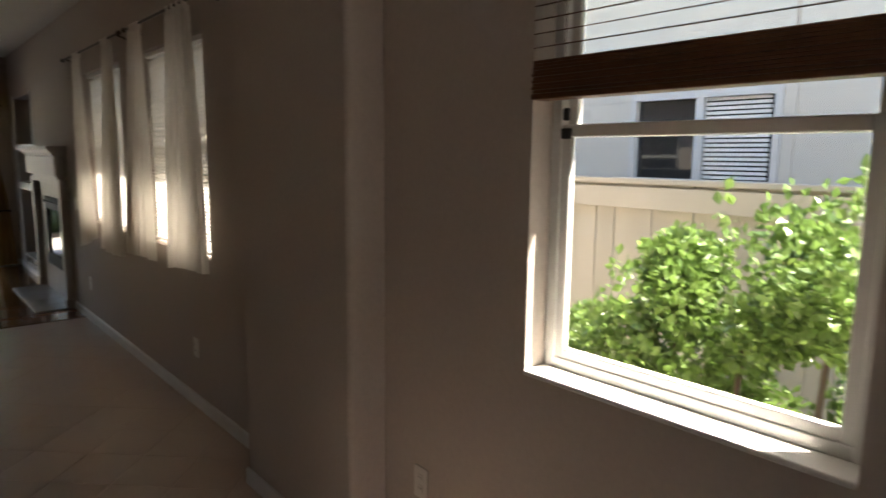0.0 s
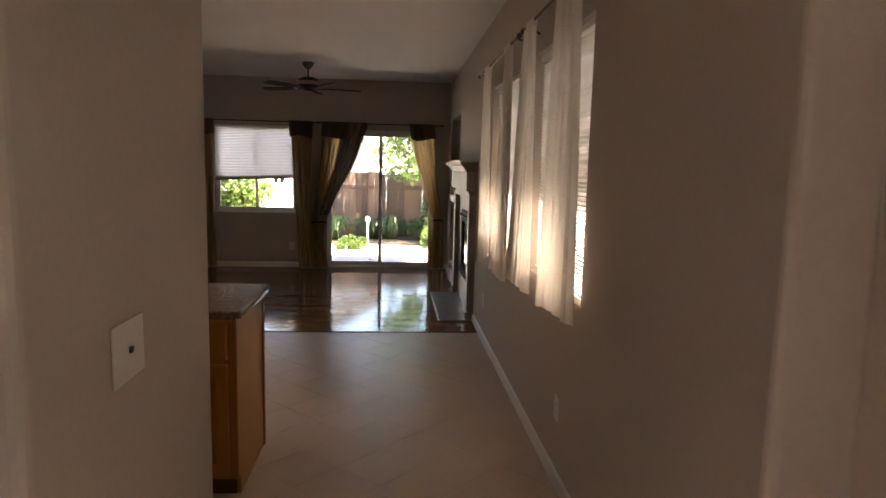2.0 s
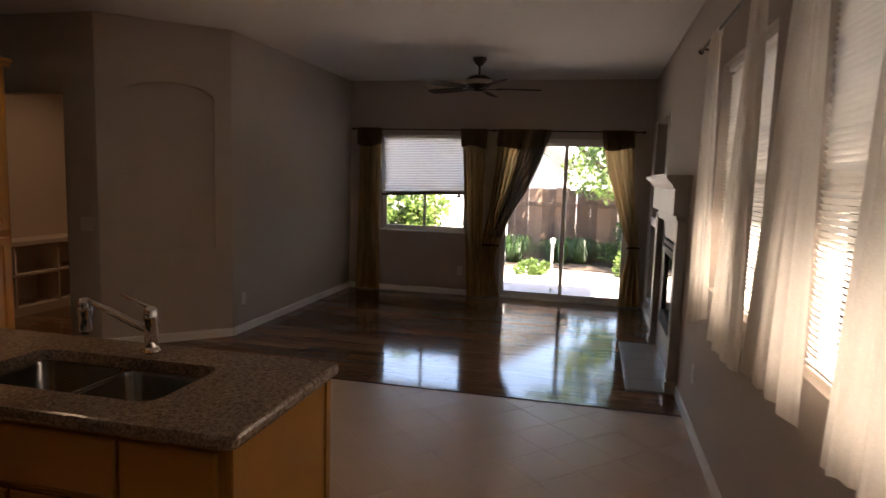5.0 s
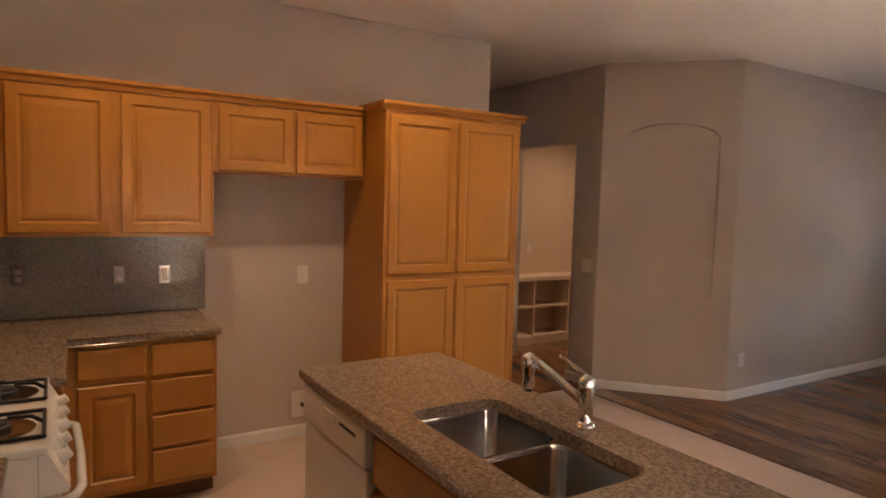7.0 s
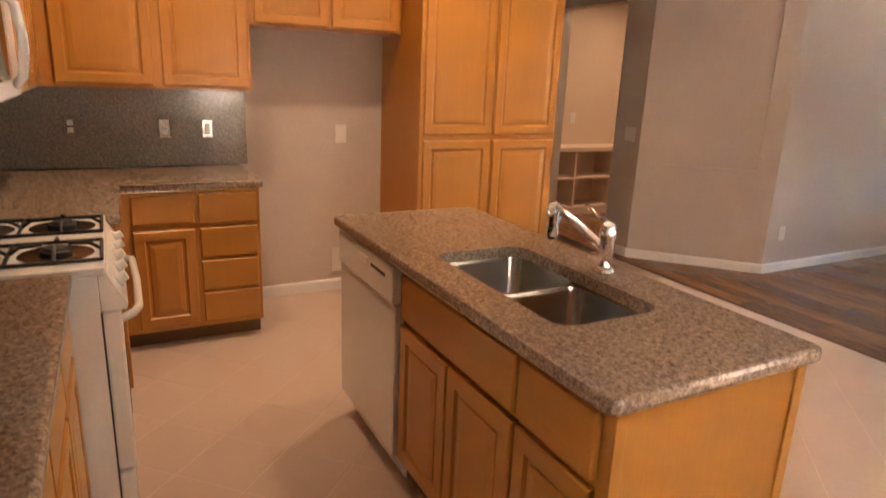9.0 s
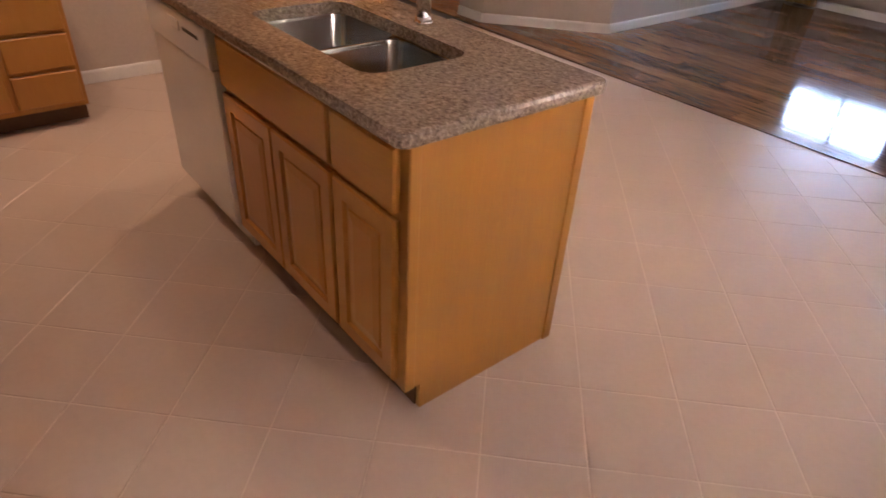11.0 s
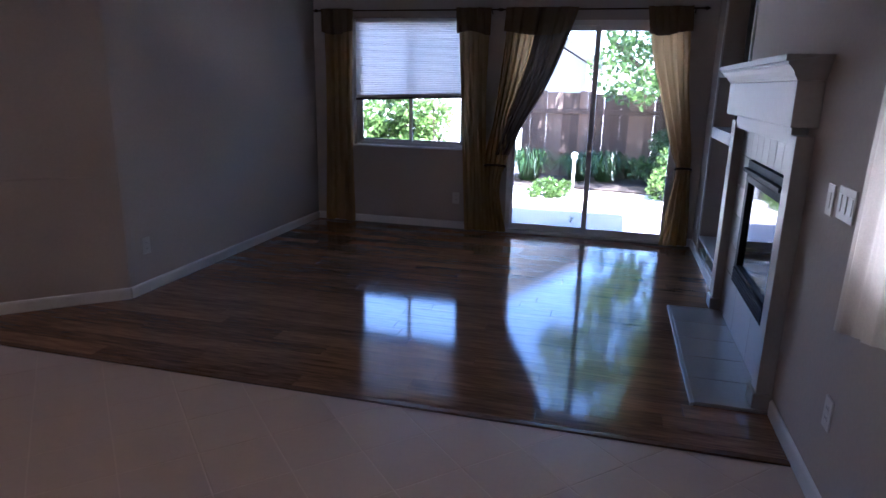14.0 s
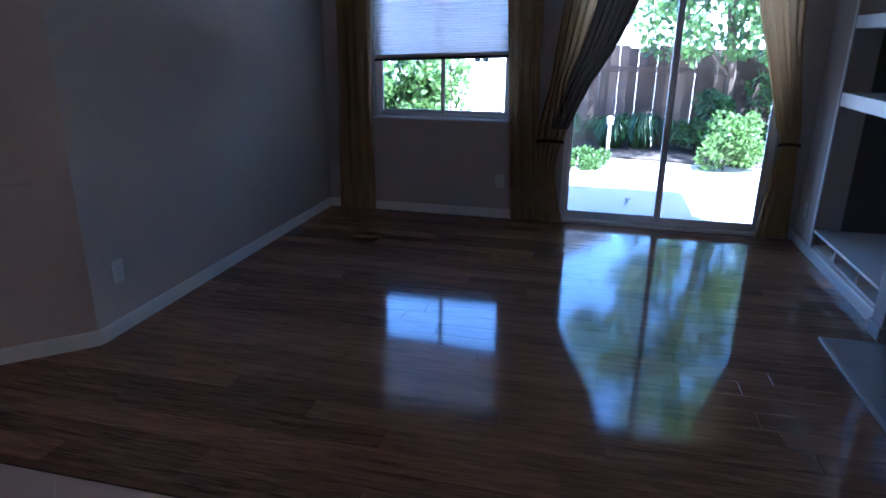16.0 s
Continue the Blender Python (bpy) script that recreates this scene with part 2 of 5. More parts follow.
def leaf_mat(name, col, trans=0.35):
    m, t, b = nodes_of(name)
    n, l = t.nodes, t.links
    g = n.new("ShaderNodeNewGeometry")
    r = n.new("ShaderNodeValToRGB")
    r.color_ramp.elements[0].color = (*(c * 0.55 for c in col), 1)
    r.color_ramp.elements[1].color = (col[0] * 1.5, col[1] * 1.35, col[2] * 1.3, 1)
    l.new(g.outputs["Random Per Island"], r.inputs["Fac"])
    l.new(r.outputs["Color"], b.inputs["Base Color"])
    b.inputs["Roughness"].default_value = 0.32
    tr = n.new("ShaderNodeBsdfTranslucent")
    l.new(r.outputs["Color"], tr.inputs["Color"])
    mx = n.new("ShaderNodeMixShader")
    mx.inputs["Fac"].default_value = trans
    l.new(b.outputs["BSDF"], mx.inputs[1])
    l.new(tr.outputs["BSDF"], mx.inputs[2])
    l.new(mx.outputs["Shader"], n["Material Output"].inputs["Surface"])
    return m


M_LEAF = leaf_mat("bright_leaf", (0.14, 0.24, 0.06))
M_LEAF2 = leaf_mat("tree_leaf", (0.10, 0.18, 0.045))
M_LEAF3 = leaf_mat("dark_leaf", (0.04, 0.09, 0.025))


# ---- mesh helpers ----
def mesh_of(name, bm, material, smooth=False):
    me = bpy.data.meshes.new(name)
    bmesh.ops.recalc_face_normals(bm, faces=bm.faces)
    bm.to_mesh(me)
    bm.free()
    me.materials.append(material)
    if smooth:
        me.polygons.foreach_set("use_smooth", [True] * len(me.polygons))
    return me


def thing(name, at, label, category, group="", kind=""):
    e = new(name)
    e.empty_display_size = 0.1
    e.matrix_world = Matrix.Translation(at)
    return tagged(e, label, category, group, kind)


def part(name, bm, material, parent, label="", smooth=False):
    """One mesh, given in world coordinates, as a child of a thing or of a part."""
    ob = new(name, mesh_of(name, bm, material, smooth))
    ob.parent = parent
    top = parent
    while top.parent:
        top = top.parent
    if parent is top:
        ob.matrix_parent_inverse = top.matrix_basis.inverted()
    return tagged(ob, label)


def solo(name, bm, material, label, category, group="", kind="", smooth=False):
    return tagged(new(name, mesh_of(name, bm, material, smooth)), label, category, group, kind)


def cube(x0, x1, y0, y1, z0, z1, bev=0.0, bm=None, seg=2):
    made = bmesh.new()
    bmesh.ops.create_cube(made, size=1)
    for v in made.verts:
        v.co = Vector((x0 + (v.co.x + 0.5) * (x1 - x0), y0 + (v.co.y + 0.5) * (y1 - y0), z0 + (v.co.z + 0.5) * (z1 - z0)))
    if bev:
        bmesh.ops.bevel(made, geom=made.edges[:], offset=bev, segments=seg, affect="EDGES", profile=0.5)
    return join(bm, made)


def join(bm, made):
    if bm is None:
        return made
    me = bpy.data.meshes.new("tmp")
    made.to_mesh(me)
    made.free()
    bm.from_mesh(me)
    bpy.data.meshes.remove(me)
    return bm


def cyl(p, q, r0, r1=None, n=20, bm=None, caps=True):
    p, q = Vector(p), Vector(q)
    made = bmesh.new()
    bmesh.ops.create_cone(made, cap_ends=caps, segments=n, radius1=r0, radius2=r0 if r1 is None else r1, depth=(q - p).length)
    rot = (q - p).to_track_quat("Z", "Y").to_matrix().to_4x4()
    bmesh.ops.transform(made, matrix=Matrix.Translation((p + q) / 2) @ rot, verts=made.verts)
    return join(bm, made)


def lathe(profile, at, n=28, bm=None):
    """A turned body: profile of (radius, height) round the upright axis."""
    made = bmesh.new()
    rings = [[made.verts.new((at[0] + r * math.cos(2 * math.pi * k / n), at[1] + r * math.sin(2 * math.pi * k / n), at[2] + z)) for k in range(n)] for r, z in profile]
    for a, b in zip(rings, rings[1:]):
        for k in range(n):
            made.faces.new((a[k], a[(k + 1) % n], b[(k + 1) % n], b[k]))
    made.faces.new(rings[0])
    made.faces.new(rings[-1])
    return join(bm, made)


def tube(points, r, n=12, bm=None):
    """A round bar along a few points."""
    made = bmesh.new()
    pts = [Vector(p) for p in points]
    rings = []
    for i, p in enumerate(pts):
        d = (pts[min(i + 1, len(pts) - 1)] - pts[max(i - 1, 0)]).normalized()
        a = d.orthogonal().normalized() if not rings else (rings_a - d * rings_a.dot(d)).normalized()
        rings_a = a
        b = d.cross(a)
        rings.append([made.verts.new(p + r * (math.cos(2 * math.pi * k / n) * a + math.sin(2 * math.pi * k / n) * b)) for k in range(n)])
    for s, e in zip(rings, rings[1:]):
        for k in range(n):
            made.faces.new((s[k], s[(k + 1) % n], e[(k + 1) % n], e[k]))
    made.faces.new(rings[0])
    made.faces.new(rings[-1])
    return join(bm, made)


def prism(poly, z0, z1, bm=None):
    made = bmesh.new()
    lo = [made.verts.new((x, y, z0)) for x, y in poly]
    hi = [made.verts.new((x, y, z1)) for x, y in poly]
    made.faces.new(lo[::-1])
    made.faces.new(hi)
    for k in range(len(poly)):
        made.faces.new((lo[k], lo[(k + 1) % len(poly)], hi[(k + 1) % len(poly)], hi[k]))
    return join(bm, made)


def profile_x(profile, y0, y1, bm=None):
    """A moulding whose outline lies in x and z, drawn along y."""
    made = bmesh.new()
    a = [made.verts.new((x, y0, z)) for x, z in profile]
    b = [made.verts.new((x, y1, z)) for x, z in profile]
    made.faces.new(a)
    made.faces.new(b[::-1])
    for k in range(len(profile)):
        made.faces.new((a[k], a[(k + 1) % len(profile)], b[(k + 1) % len(profile)], b[k]))
    return join(bm, made)


def wall(axis, face, back, u0, u1, z0, z1, holes=()):
    """A wall with thickness in the plane axis = face, with openings (u0, u1, z0, z1) through it."""
    us = sorted({u0, u1, *(h[0] for h in holes), *(h[1] for h in holes)})
    zs = sorted({z0, z1, *(h[2] for h in holes), *(h[3] for h in holes)})
    bm = bmesh.new()
    at = {}

    def vert(u, z, d):
        if (u, z, d) not in at:
            at[u, z, d] = bm.verts.new((d, u, z) if axis == "x" else (u, d, z))
        return at[u, z, d]

    def solid(i, k):
        if not (0 <= i < len(us) - 1 and 0 <= k < len(zs) - 1):
            return False
        cu, cz = (us[i] + us[i + 1]) / 2, (zs[k] + zs[k + 1]) / 2
        return not any(h[0] < cu < h[1] and h[2] < cz < h[3] for h in holes)

    for i in range(len(us) - 1):
        for k in range(len(zs) - 1):
            if not solid(i, k):
                continue
            a, b, c, d = us[i], us[i + 1], zs[k], zs[k + 1]
            for s in (face, back):
                bm.faces.new((vert(a, c, s), vert(b, c, s), vert(b, d, s), vert(a, d, s)))
            for di, dk, e in ((-1, 0, ((a, c), (a, d))), (1, 0, ((b, c), (b, d))), (0, -1, ((a, c), (b, c))), (0, 1, ((a, d), (b, d)))):
                if not solid(i + di, k + dk):
                    (p, q), (r, s) = e
                    bm.faces.new((vert(p, q, face), vert(r, s, face), vert(r, s, back), vert(p, q, back)))
    return bm


# ---- structure ----
S = "structure"
WT = 0.16
W_LIVING = (-1.66, -0.46, 0.84, 2.13)          # x0, x1, z0, z1 in the garden wall
W_SLIDER = (0.0, 1.62, 0.0, 2.10)
W_NOOK1 = (4.33, 5.45, 0.97, 2.24)             # y0, y1, z0, z1 in the right wall
W_NOOK2 = (5.95, 7.07, 0.97, 2.24)
W_DINING = (1.12, 1.97, 0.957, 2.20)
ALCOVE = (9.66, 10.87, 0.09, 2.25)
solo("wall_right", wall("x", XR, XR + WT, -2.5, YF, 0, H, (W_NOOK1, W_NOOK2, W_DINING, ALCOVE, (8.19, 9.09, 0.33, 1.09))), M_WALL, "grey-beige painted wall with windows and fireplace", "wall", kind=S)
solo("wall_garden", wall("y", YF, YF + WT, XL - WT, XR + WT, 0, H, (W_LIVING, W_SLIDER)), M_WALL, "grey-beige painted wall with window and sliding door", "wall", kind=S)
solo("wall_left", cube(XL - WT, XL, 8.41, YF, 0, H), M_WALL, "grey painted side wall of the living room", "wall", kind=S)
solo("wall_hall", wall("y", 7.66, 7.80, -5.6, -2.90, 0, H, ((-4.15, -3.22, 0, 2.18),)), M_WALL, "grey painted wall with a plain doorway", "wall", kind=S)
solo("wall_kitchen_back", cube(XK - 0.14, XK, YK - 0.3, 6.50, 0, H, 0.012), M_WALL, "grey painted kitchen wall behind the cabinets", "wall", kind=S)
solo("wall_kitchen_range", cube(XK - 0.14, 0.34, 2.55, YK, 0, H), M_WALL, "grey painted wall behind the range", "wall", kind=S)
solo("wall_wing", cube(0.33, 0.51, 2.53, 3.44, 0, H, 0.02, seg=3), M_WALL, "short grey wing wall with rounded corners", "wall", kind=S)
solo("wall_pier", cube(1.69, XR + 0.01, 2.66, 3.56, 0, H, 0.02, seg=3), M_WALL, "shallow grey wall pier with rounded corners", "wall", kind=S)
# unseen bare opening, added to bring daylight onto the dining walls
W_ADDED = (-0.9, -0.35, 0.9, 2.1)
solo("wall_dining_back", wall("y", -2.5, -2.66, -3.3, XR + WT, 0, H, (W_ADDED,)), M_WALL, "plain grey dining room wall", "wall", kind=S)
solo("wall_dining_left", cube(-3.3, -3.14, -2.5, 2.55, 0, H), M_WALL, "plain grey dining room wall", "wall", kind=S)
solo("wall_hall_end", cube(-5.74, -5.6, 4.0, 12.0, 0, H), M_WALL, "plain grey hall wall", "wall", kind=S)
solo("wall_hall_south", cube(-5.6, XK - 0.14, 5.0, 5.14, 0, H), M_WALL, "plain grey hall wall", "wall", kind=S)
solo("wall_study_back", cube(-4.95, -4.81, 7.80, 10.6, 0, H), M_STUDY, "study wall above the bookcase, warm light put into its paint", "wall", kind=S)
solo("wall_study_north", wall("y", 10.46, 10.6, -4.81, XL - WT, 0, H), M_STUDY, "plain study wall, warm light put into its paint", "wall", kind=S)
solo("ceiling", cube(-5.74, XR + WT + 0.45, -3.1, YF + WT + 0.54, H, H + 0.16), M_CEIL, "off-white lightly textured ceiling", "ceiling", kind=S)


def chamfer_wall():
    """The slanting wall with its shallow arched recess."""
    a, b = Vector((-2.90, 7.66, 0)), Vector((-2.10, 8.41, 0))
    u = (b - a).normalized()
    n = Vector((u.y, -u.x, 0))
    width = (b - a).length
    x0, x1, z0, zs = 0.20, 0.945, 0.85, 2.19
    inner = [(x0, z0), (x1, z0), (x1, zs)] + [(x0 + (x1 - x0) * (0.5 + 0.5 * math.cos(math.pi * k / 12)), zs + 0.13 * math.sin(math.pi * k / 12)) for k in range(1, 12)] + [(x0, zs)]
    bm = bmesh.new()

    def at(p, d):
        return bm.verts.new(a + u * p[0] + n * d + Vector((0, 0, p[1])))

    outer = [at(p, 0) for p in ((0, 0), (width, 0), (width, H), (0, H))]
    rim = [at(p, 0) for p in inner]
    deep = [at(p, -0.045) for p in inner]
    edges = [bm.edges.new((outer[k], outer[(k + 1) % 4])) for k in range(4)]
    edges += [bm.edges.new((rim[k], rim[(k + 1) % len(rim)])) for k in range(len(rim))]
    bmesh.ops.triangle_fill(bm, edges=edges, use_beauty=True)
    for k in range(len(rim)):
        bm.faces.new((rim[k], rim[(k + 1) % len(rim)], deep[(k + 1) % len(rim)], deep[k]))
    bm.faces.new(deep)
    far = [at(p, -0.17) for p in ((0, 0), (width, 0), (width, H), (0, H))]
    bm.faces.new(far)
    for k in range(4):
        bm.faces.new((outer[k], outer[(k + 1) % 4], far[(k + 1) % 4], far[k]))
    return bm


solo("wall_slant", chamfer_wall(), M_WALL, "slanting grey wall with a shallow arched recess", "wall", kind=S)


def baseboard(name, p, q, inward):
    """A white skirting with a rounded top between two floor points, on the side that inward points to."""
    p, q, n = Vector((*p, 0)), Vector((*q, 0)), Vector((*inward, 0)).normalized()
    shape = ((0.001, 0.003), (0.014, 0.003), (0.014, 0.066), (0.011, 0.078), (0.005, 0.083), (0.001, 0.083))
    bm = bmesh.new()
    ends = [[bm.verts.new(e + n * d + Vector((0, 0, z))) for d, z in shape] for e in (p, q)]
    bm.faces.new(ends[0])
    bm.faces.new(ends[1][::-1])
    for k in range(len(shape)):
        j = (k + 1) % len(shape)
        bm.faces.new((ends[0][k], ends[0][j], ends[1][j], ends[1][k]))
    solo(name, bm, M_TRIM, "white painted skirting board", "baseboard", kind=S)


baseboard("baseboard_1", (XR, 3.56), (XR, 7.96), (-1, 0))
baseboard("baseboard_2", (1.69, 2.66), (1.69, 3.56), (-1, 0))
baseboard("baseboard_3", (XR, -2.5), (XR, 2.66), (-1, 0))
baseboard("baseboard_4", (XL, 8.41), (XL, YF), (1, 0))
baseboard("baseboard_5", (-2.90, 7.66), (-2.10, 8.41), (0.68, -0.73))
baseboard("baseboard_6", (-3.22, 7.66), (-2.90, 7.66), (0, -1))
baseboard("baseboard_7", (XL, YF), (0.0, YF), (0, -1))
baseboard("baseboard_8", (1.62, YF), (XR, YF), (0, -1))
baseboard("baseboard_9", (XR, 9.62), (XR, YF), (-1, 0))
baseboard("baseboard_10", (XK, 4.37), (XK, 5.29), (1, 0))
baseboard("baseboard_11", (0.51, 2.55), (0.51, 3.42), (1, 0))
baseboard("baseboard_12", (-3.1, 2.55), (0.33, 2.55), (0, -1))

# wood strip between laminate and tile
bm = cube(-2.93, XR, 7.528, 7.563, 0.0, 0.007, 0.003)
solo("threshold_strip", bm, M_STRIP, "dark wood transition strip between floors", "threshold", kind=S)


# ---- windows and sliding door ----
def window_frame(name, axis, face, back, u0, u1, z0, z1, sashes, label):
    """A vinyl window: outer frame, sashes given as (u0, u1, z0, z1, depth), each with four bars and a pane."""
    def b(ua, ub, za, zb, da, db, bev=0.004):
        return cube(da, db, ua, ub, za, zb, bev) if axis == "x" else cube(ua, ub, da, db, za, zb, bev)

    d0, d1 = face + 0.085, face + 0.145
    mid = (u0 + u1) / 2
    e = thing(name, (face + 0.1, mid, z0) if axis == "x" else (mid, face + 0.1, z0), label, "window", kind=S)
    t = 0.035
    for nm, args in (("frame_bar", (u0 + 0.001, u0 + t, z0 + 0.001, z1 - 0.001)), ("frame_bar", (u1 - t, u1 - 0.001, z0 + 0.001, z1 - 0.001)), ("frame_bar", (u0 + t, u1 - t, z0 + 0.001, z0 + t)), ("frame_bar", (u0 + t, u1 - t, z1 - t, z1 - 0.001))):
        part(nm, b(*args, d0, d1), M_VINYL, e)
    for a0, a1, c0, c1, dep in sashes:
        s = 0.034
        s0, s1 = d0 + dep, d0 + dep + 0.024
        sash = part("sash", b(a0, a0 + s, c0, c1, s0, s1), M_VINYL, e)
        part("sash_bar", b(a1 - s, a1, c0, c1, s0, s1), M_VINYL, sash)
        part("sash_bar", b(a0 + s, a1 - s, c0, c0 + s, s0, s1), M_VINYL, sash)
        part("sash_bar", b(a0 + s, a1 - s, c1 - s, c1, s0, s1), M_VINYL, sash)
        g = part("pane", b(a0 + s, a1 - s, c0 + s, c1 - s, s0 + 0.010, s0 + 0.014, 0), M_GLASS, sash)
        g.visible_shadow = False
    return e


x0, x1, z0, z1 = W_LIVING
xm = (x0 + x1) / 2
window_frame("window_1", "y", YF, YF + WT, x0, x1, z0, z1, ((x0 + 0.03, xm + 0.02, z0 + 0.03, z1 - 0.03, 0.006), (xm - 0.02, x1 - 0.03, z0 + 0.03, z1 - 0.03, 0.032)), "white vinyl sliding window to the garden")
for nm, (y0, y1, z0, z1) in (("window_2", W_NOOK1), ("window_3", W_NOOK2)):
    zm = (z0 + z1) / 2
    window_frame(nm, "x", XR, XR + WT, y0, y1, z0, z1, ((y0 + 0.03, y1 - 0.03, z0 + 0.03, zm + 0.02, 0.006), (y0 + 0.03, y1 - 0.03, zm - 0.02, z1 - 0.03, 0.032)), "white vinyl window behind closed blinds")
y0, y1, z0, z1 = W_DINING
win4 = window_frame("window_4", "x", XR, XR + WT, y0, y1, z0, z1, ((y0 + 0.03, y1 - 0.03, z0 + 0.03, 1.665, 0.006), (y0 + 0.03, y1 - 0.03, 1.63, z1 - 0.03, 0.032)), "white vinyl hung window with a raised wood blind")
part("latch", cube(1.925, 1.938, 1.905, 1.925, 1.675, 1.71, 0.004), M_BLACK, win4, "small dark latch")
part("latch", cube(1.925, 1.938, 1.90, 1.93, 1.625, 1.655, 0.004), M_BLACK, win4, "small dark latch")
solo("window_sill", cube(XR - 0.012, XR + 0.085, 1.121, 1.969, 0.945, 0.962, 0.006), M_TRIM, "white painted window sill in the dining room", "sill", kind=S)
solo("window_sill", cube(-1.659, -0.461, YF - 0.012, YF + 0.085, 0.828, 0.845, 0.006), M_TRIM, "white painted sill under the garden window", "sill", kind=S)


def sliding_door():
    x0, x1, z0, z1 = W_SLIDER
    e = thing("door_1", (0.81, YF + 0.08, 0), "glazed aluminium sliding patio door, closed", "sliding door", kind=S)
    fy0, fy1 = YF + 0.02, YF + 0.14
    for a in ((x0 + 0.001, x0 + 0.04, 0.03, z1 - 0.001), (x1 - 0.04, x1 - 0.001, 0.03, z1 - 0.001), (x0 + 0.04, x1 - 0.04, z1 - 0.05, z1 - 0.001)):
        part("door_frame", cube(a[0], a[1], fy0, fy1, a[2], a[3], 0.004), M_ALU, e)
    part("track", cube(x0 + 0.001, x1 - 0.001, fy0 - 0.02, fy1, 0.004, 0.03, 0.004), M_ALU, e)
    for a0, a1, d in ((x0 + 0.02, 0.835, 0.07), (0.785, x1 - 0.02, 0.03)):
        f0, f1 = YF + d, YF + d + 0.03
        leaf = part("door_leaf", cube(a0, a0 + 0.05, f0, f1, 0.032, z1 - 0.045, 0.004), M_ALU, e)
        part("stile", cube(a1 - 0.05, a1, f0, f1, 0.032, z1 - 0.045, 0.004), M_ALU, leaf)
        part("rail", cube(a0 + 0.05, a1 - 0.05, f0, f1, 0.032, 0.095, 0.004), M_ALU, leaf)
        part("rail", cube(a0 + 0.05, a1 - 0.05, f0, f1, z1 - 0.095, z1 - 0.045, 0.004), M_ALU, leaf)
        g = part("pane", cube(a0 + 0.05, a1 - 0.05, f0 + 0.012, f0 + 0.017, 0.095, z1 - 0.095), M_GLASS, leaf)
        g.visible_shadow = False
    part("handle", cube(0.80, 0.82, YF + 0.012, YF + 0.03, 1.25, 1.36, 0.006), M_VINYL, e, "small pale latch handle")


sliding_door()


def cellular_shade():
    x0, x1 = W_LIVING[0] + 0.012, W_LIVING[1] - 0.012
    zt = W_LIVING[3] - 0.01
    e = thing("cellular_shade", (xm, YF + 0.045, 1.33), "white pleated cellular shade, half drawn and crooked", "window shade")
    bm = bmesh.new()
    n, cols = 66, 8
    rows = []
    for k in range(n + 1):
        f = k / n
        row = []
        for c in range(cols + 1):
            u = c / cols
            zb = 1.325 + 0.05 * u
            row.append(bm.verts.new((x0 + (x1 - x0) * u, YF + 0.045 + (0.004 if k % 2 else -0.003), zt - 0.03 + (zb - zt + 0.03) * f)))
        rows.append(row)
    for a, b in zip(rows, rows[1:]):
        for c in range(cols):
            bm.faces.new((a[c], a[c + 1], b[c + 1], b[c]))
    part("pleats", bm, M_SHADE, e)
    part("head_rail", cube(x0, x1, YF + 0.02, YF + 0.07, zt - 0.03, zt, 0.004), M_VINYL, e)
    bm = cube(x0, x1, YF + 0.025, YF + 0.065, -0.022, 0.0, 0.004)
    for v in bm.verts:
        v.co.z += 1.325 + 0.05 * (v.co.x - x0) / (x1 - x0)
    # dark material stands for how the rail looks against the bright window
    part("bottom_rail", bm, M_BLADE, e, "bottom rail, backlit darkness put into its colour")
    bm = cube(x0 + 0.002, x1 - 0.002, YF + 0.022, YF + 0.068, 0.001, 0.030, 0.005)
    for v in bm.verts:
        v.co.z += 1.325 + 0.05 * (v.co.x - x0) / (x1 - x0)
    part("gathered_pleats", bm, M_SHADEFOLD, e, "folded pleats bunched on the bottom rail")


cellular_shade()


def mini_blind(y0, y1, z0, z1):
    e = thing("mini_blind", (XR + 0.05, (y0 + y1) / 2, z0), "white slatted mini blind, lowered and nearly closed", "window blind", "mini blinds")
    part("head_rail", cube(XR + 0.03, XR + 0.07, y0 + 0.012, y1 - 0.012, z1 - 0.035, z1 - 0.004, 0.003), M_VINYL, e)
    part("bottom_rail", cube(XR + 0.04, XR + 0.06, y0 + 0.012, y1 - 0.012, z0 + 0.012, z0 + 0.024, 0.003), M_VINYL, e)
    bm = bmesh.new()
    prof = [(-0.0125, -0.0005), (-0.006, 0.0012), (0, 0.0018), (0.006, 0.0012), (0.0125, -0.0005)]
    tilt = radians(-56)
    a, b = [], []
    for px, pz in prof:
        qx, qz = px * math.cos(tilt) - pz * math.sin(tilt), px * math.sin(tilt) + pz * math.cos(tilt)
        a.append(bm.verts.new((XR + 0.05 + qx, y0 + 0.014, z0 + 0.04 + qz)))
        b.append(bm.verts.new((XR + 0.05 + qx, y1 - 0.014, z0 + 0.04 + qz)))
    for k in range(4):
        bm.faces.new((a[k], a[k + 1], b[k + 1], b[k]))
    first = part("slat", bm, M_SLAT, e)
    k, step = 1, 0.0215
    while z0 + 0.04 + k * step < z1 - 0.05:
        s = first.copy()
        scene.collection.objects.link(s)
        s.parent, s.matrix_parent_inverse = e, first.matrix_parent_inverse
        s.matrix_basis = Matrix.Translation((0, 0, k * step))
        k += 1
    for y in (y0 + 0.2, y1 - 0.2):
        part("ladder_cord", tube(((XR + 0.062, y, z0 + 0.02), (XR + 0.062, y, z1 - 0.02)), 0.001, 5), M_VINYL, e)


mini_blind(*W_NOOK1)
mini_blind(*W_NOOK2)


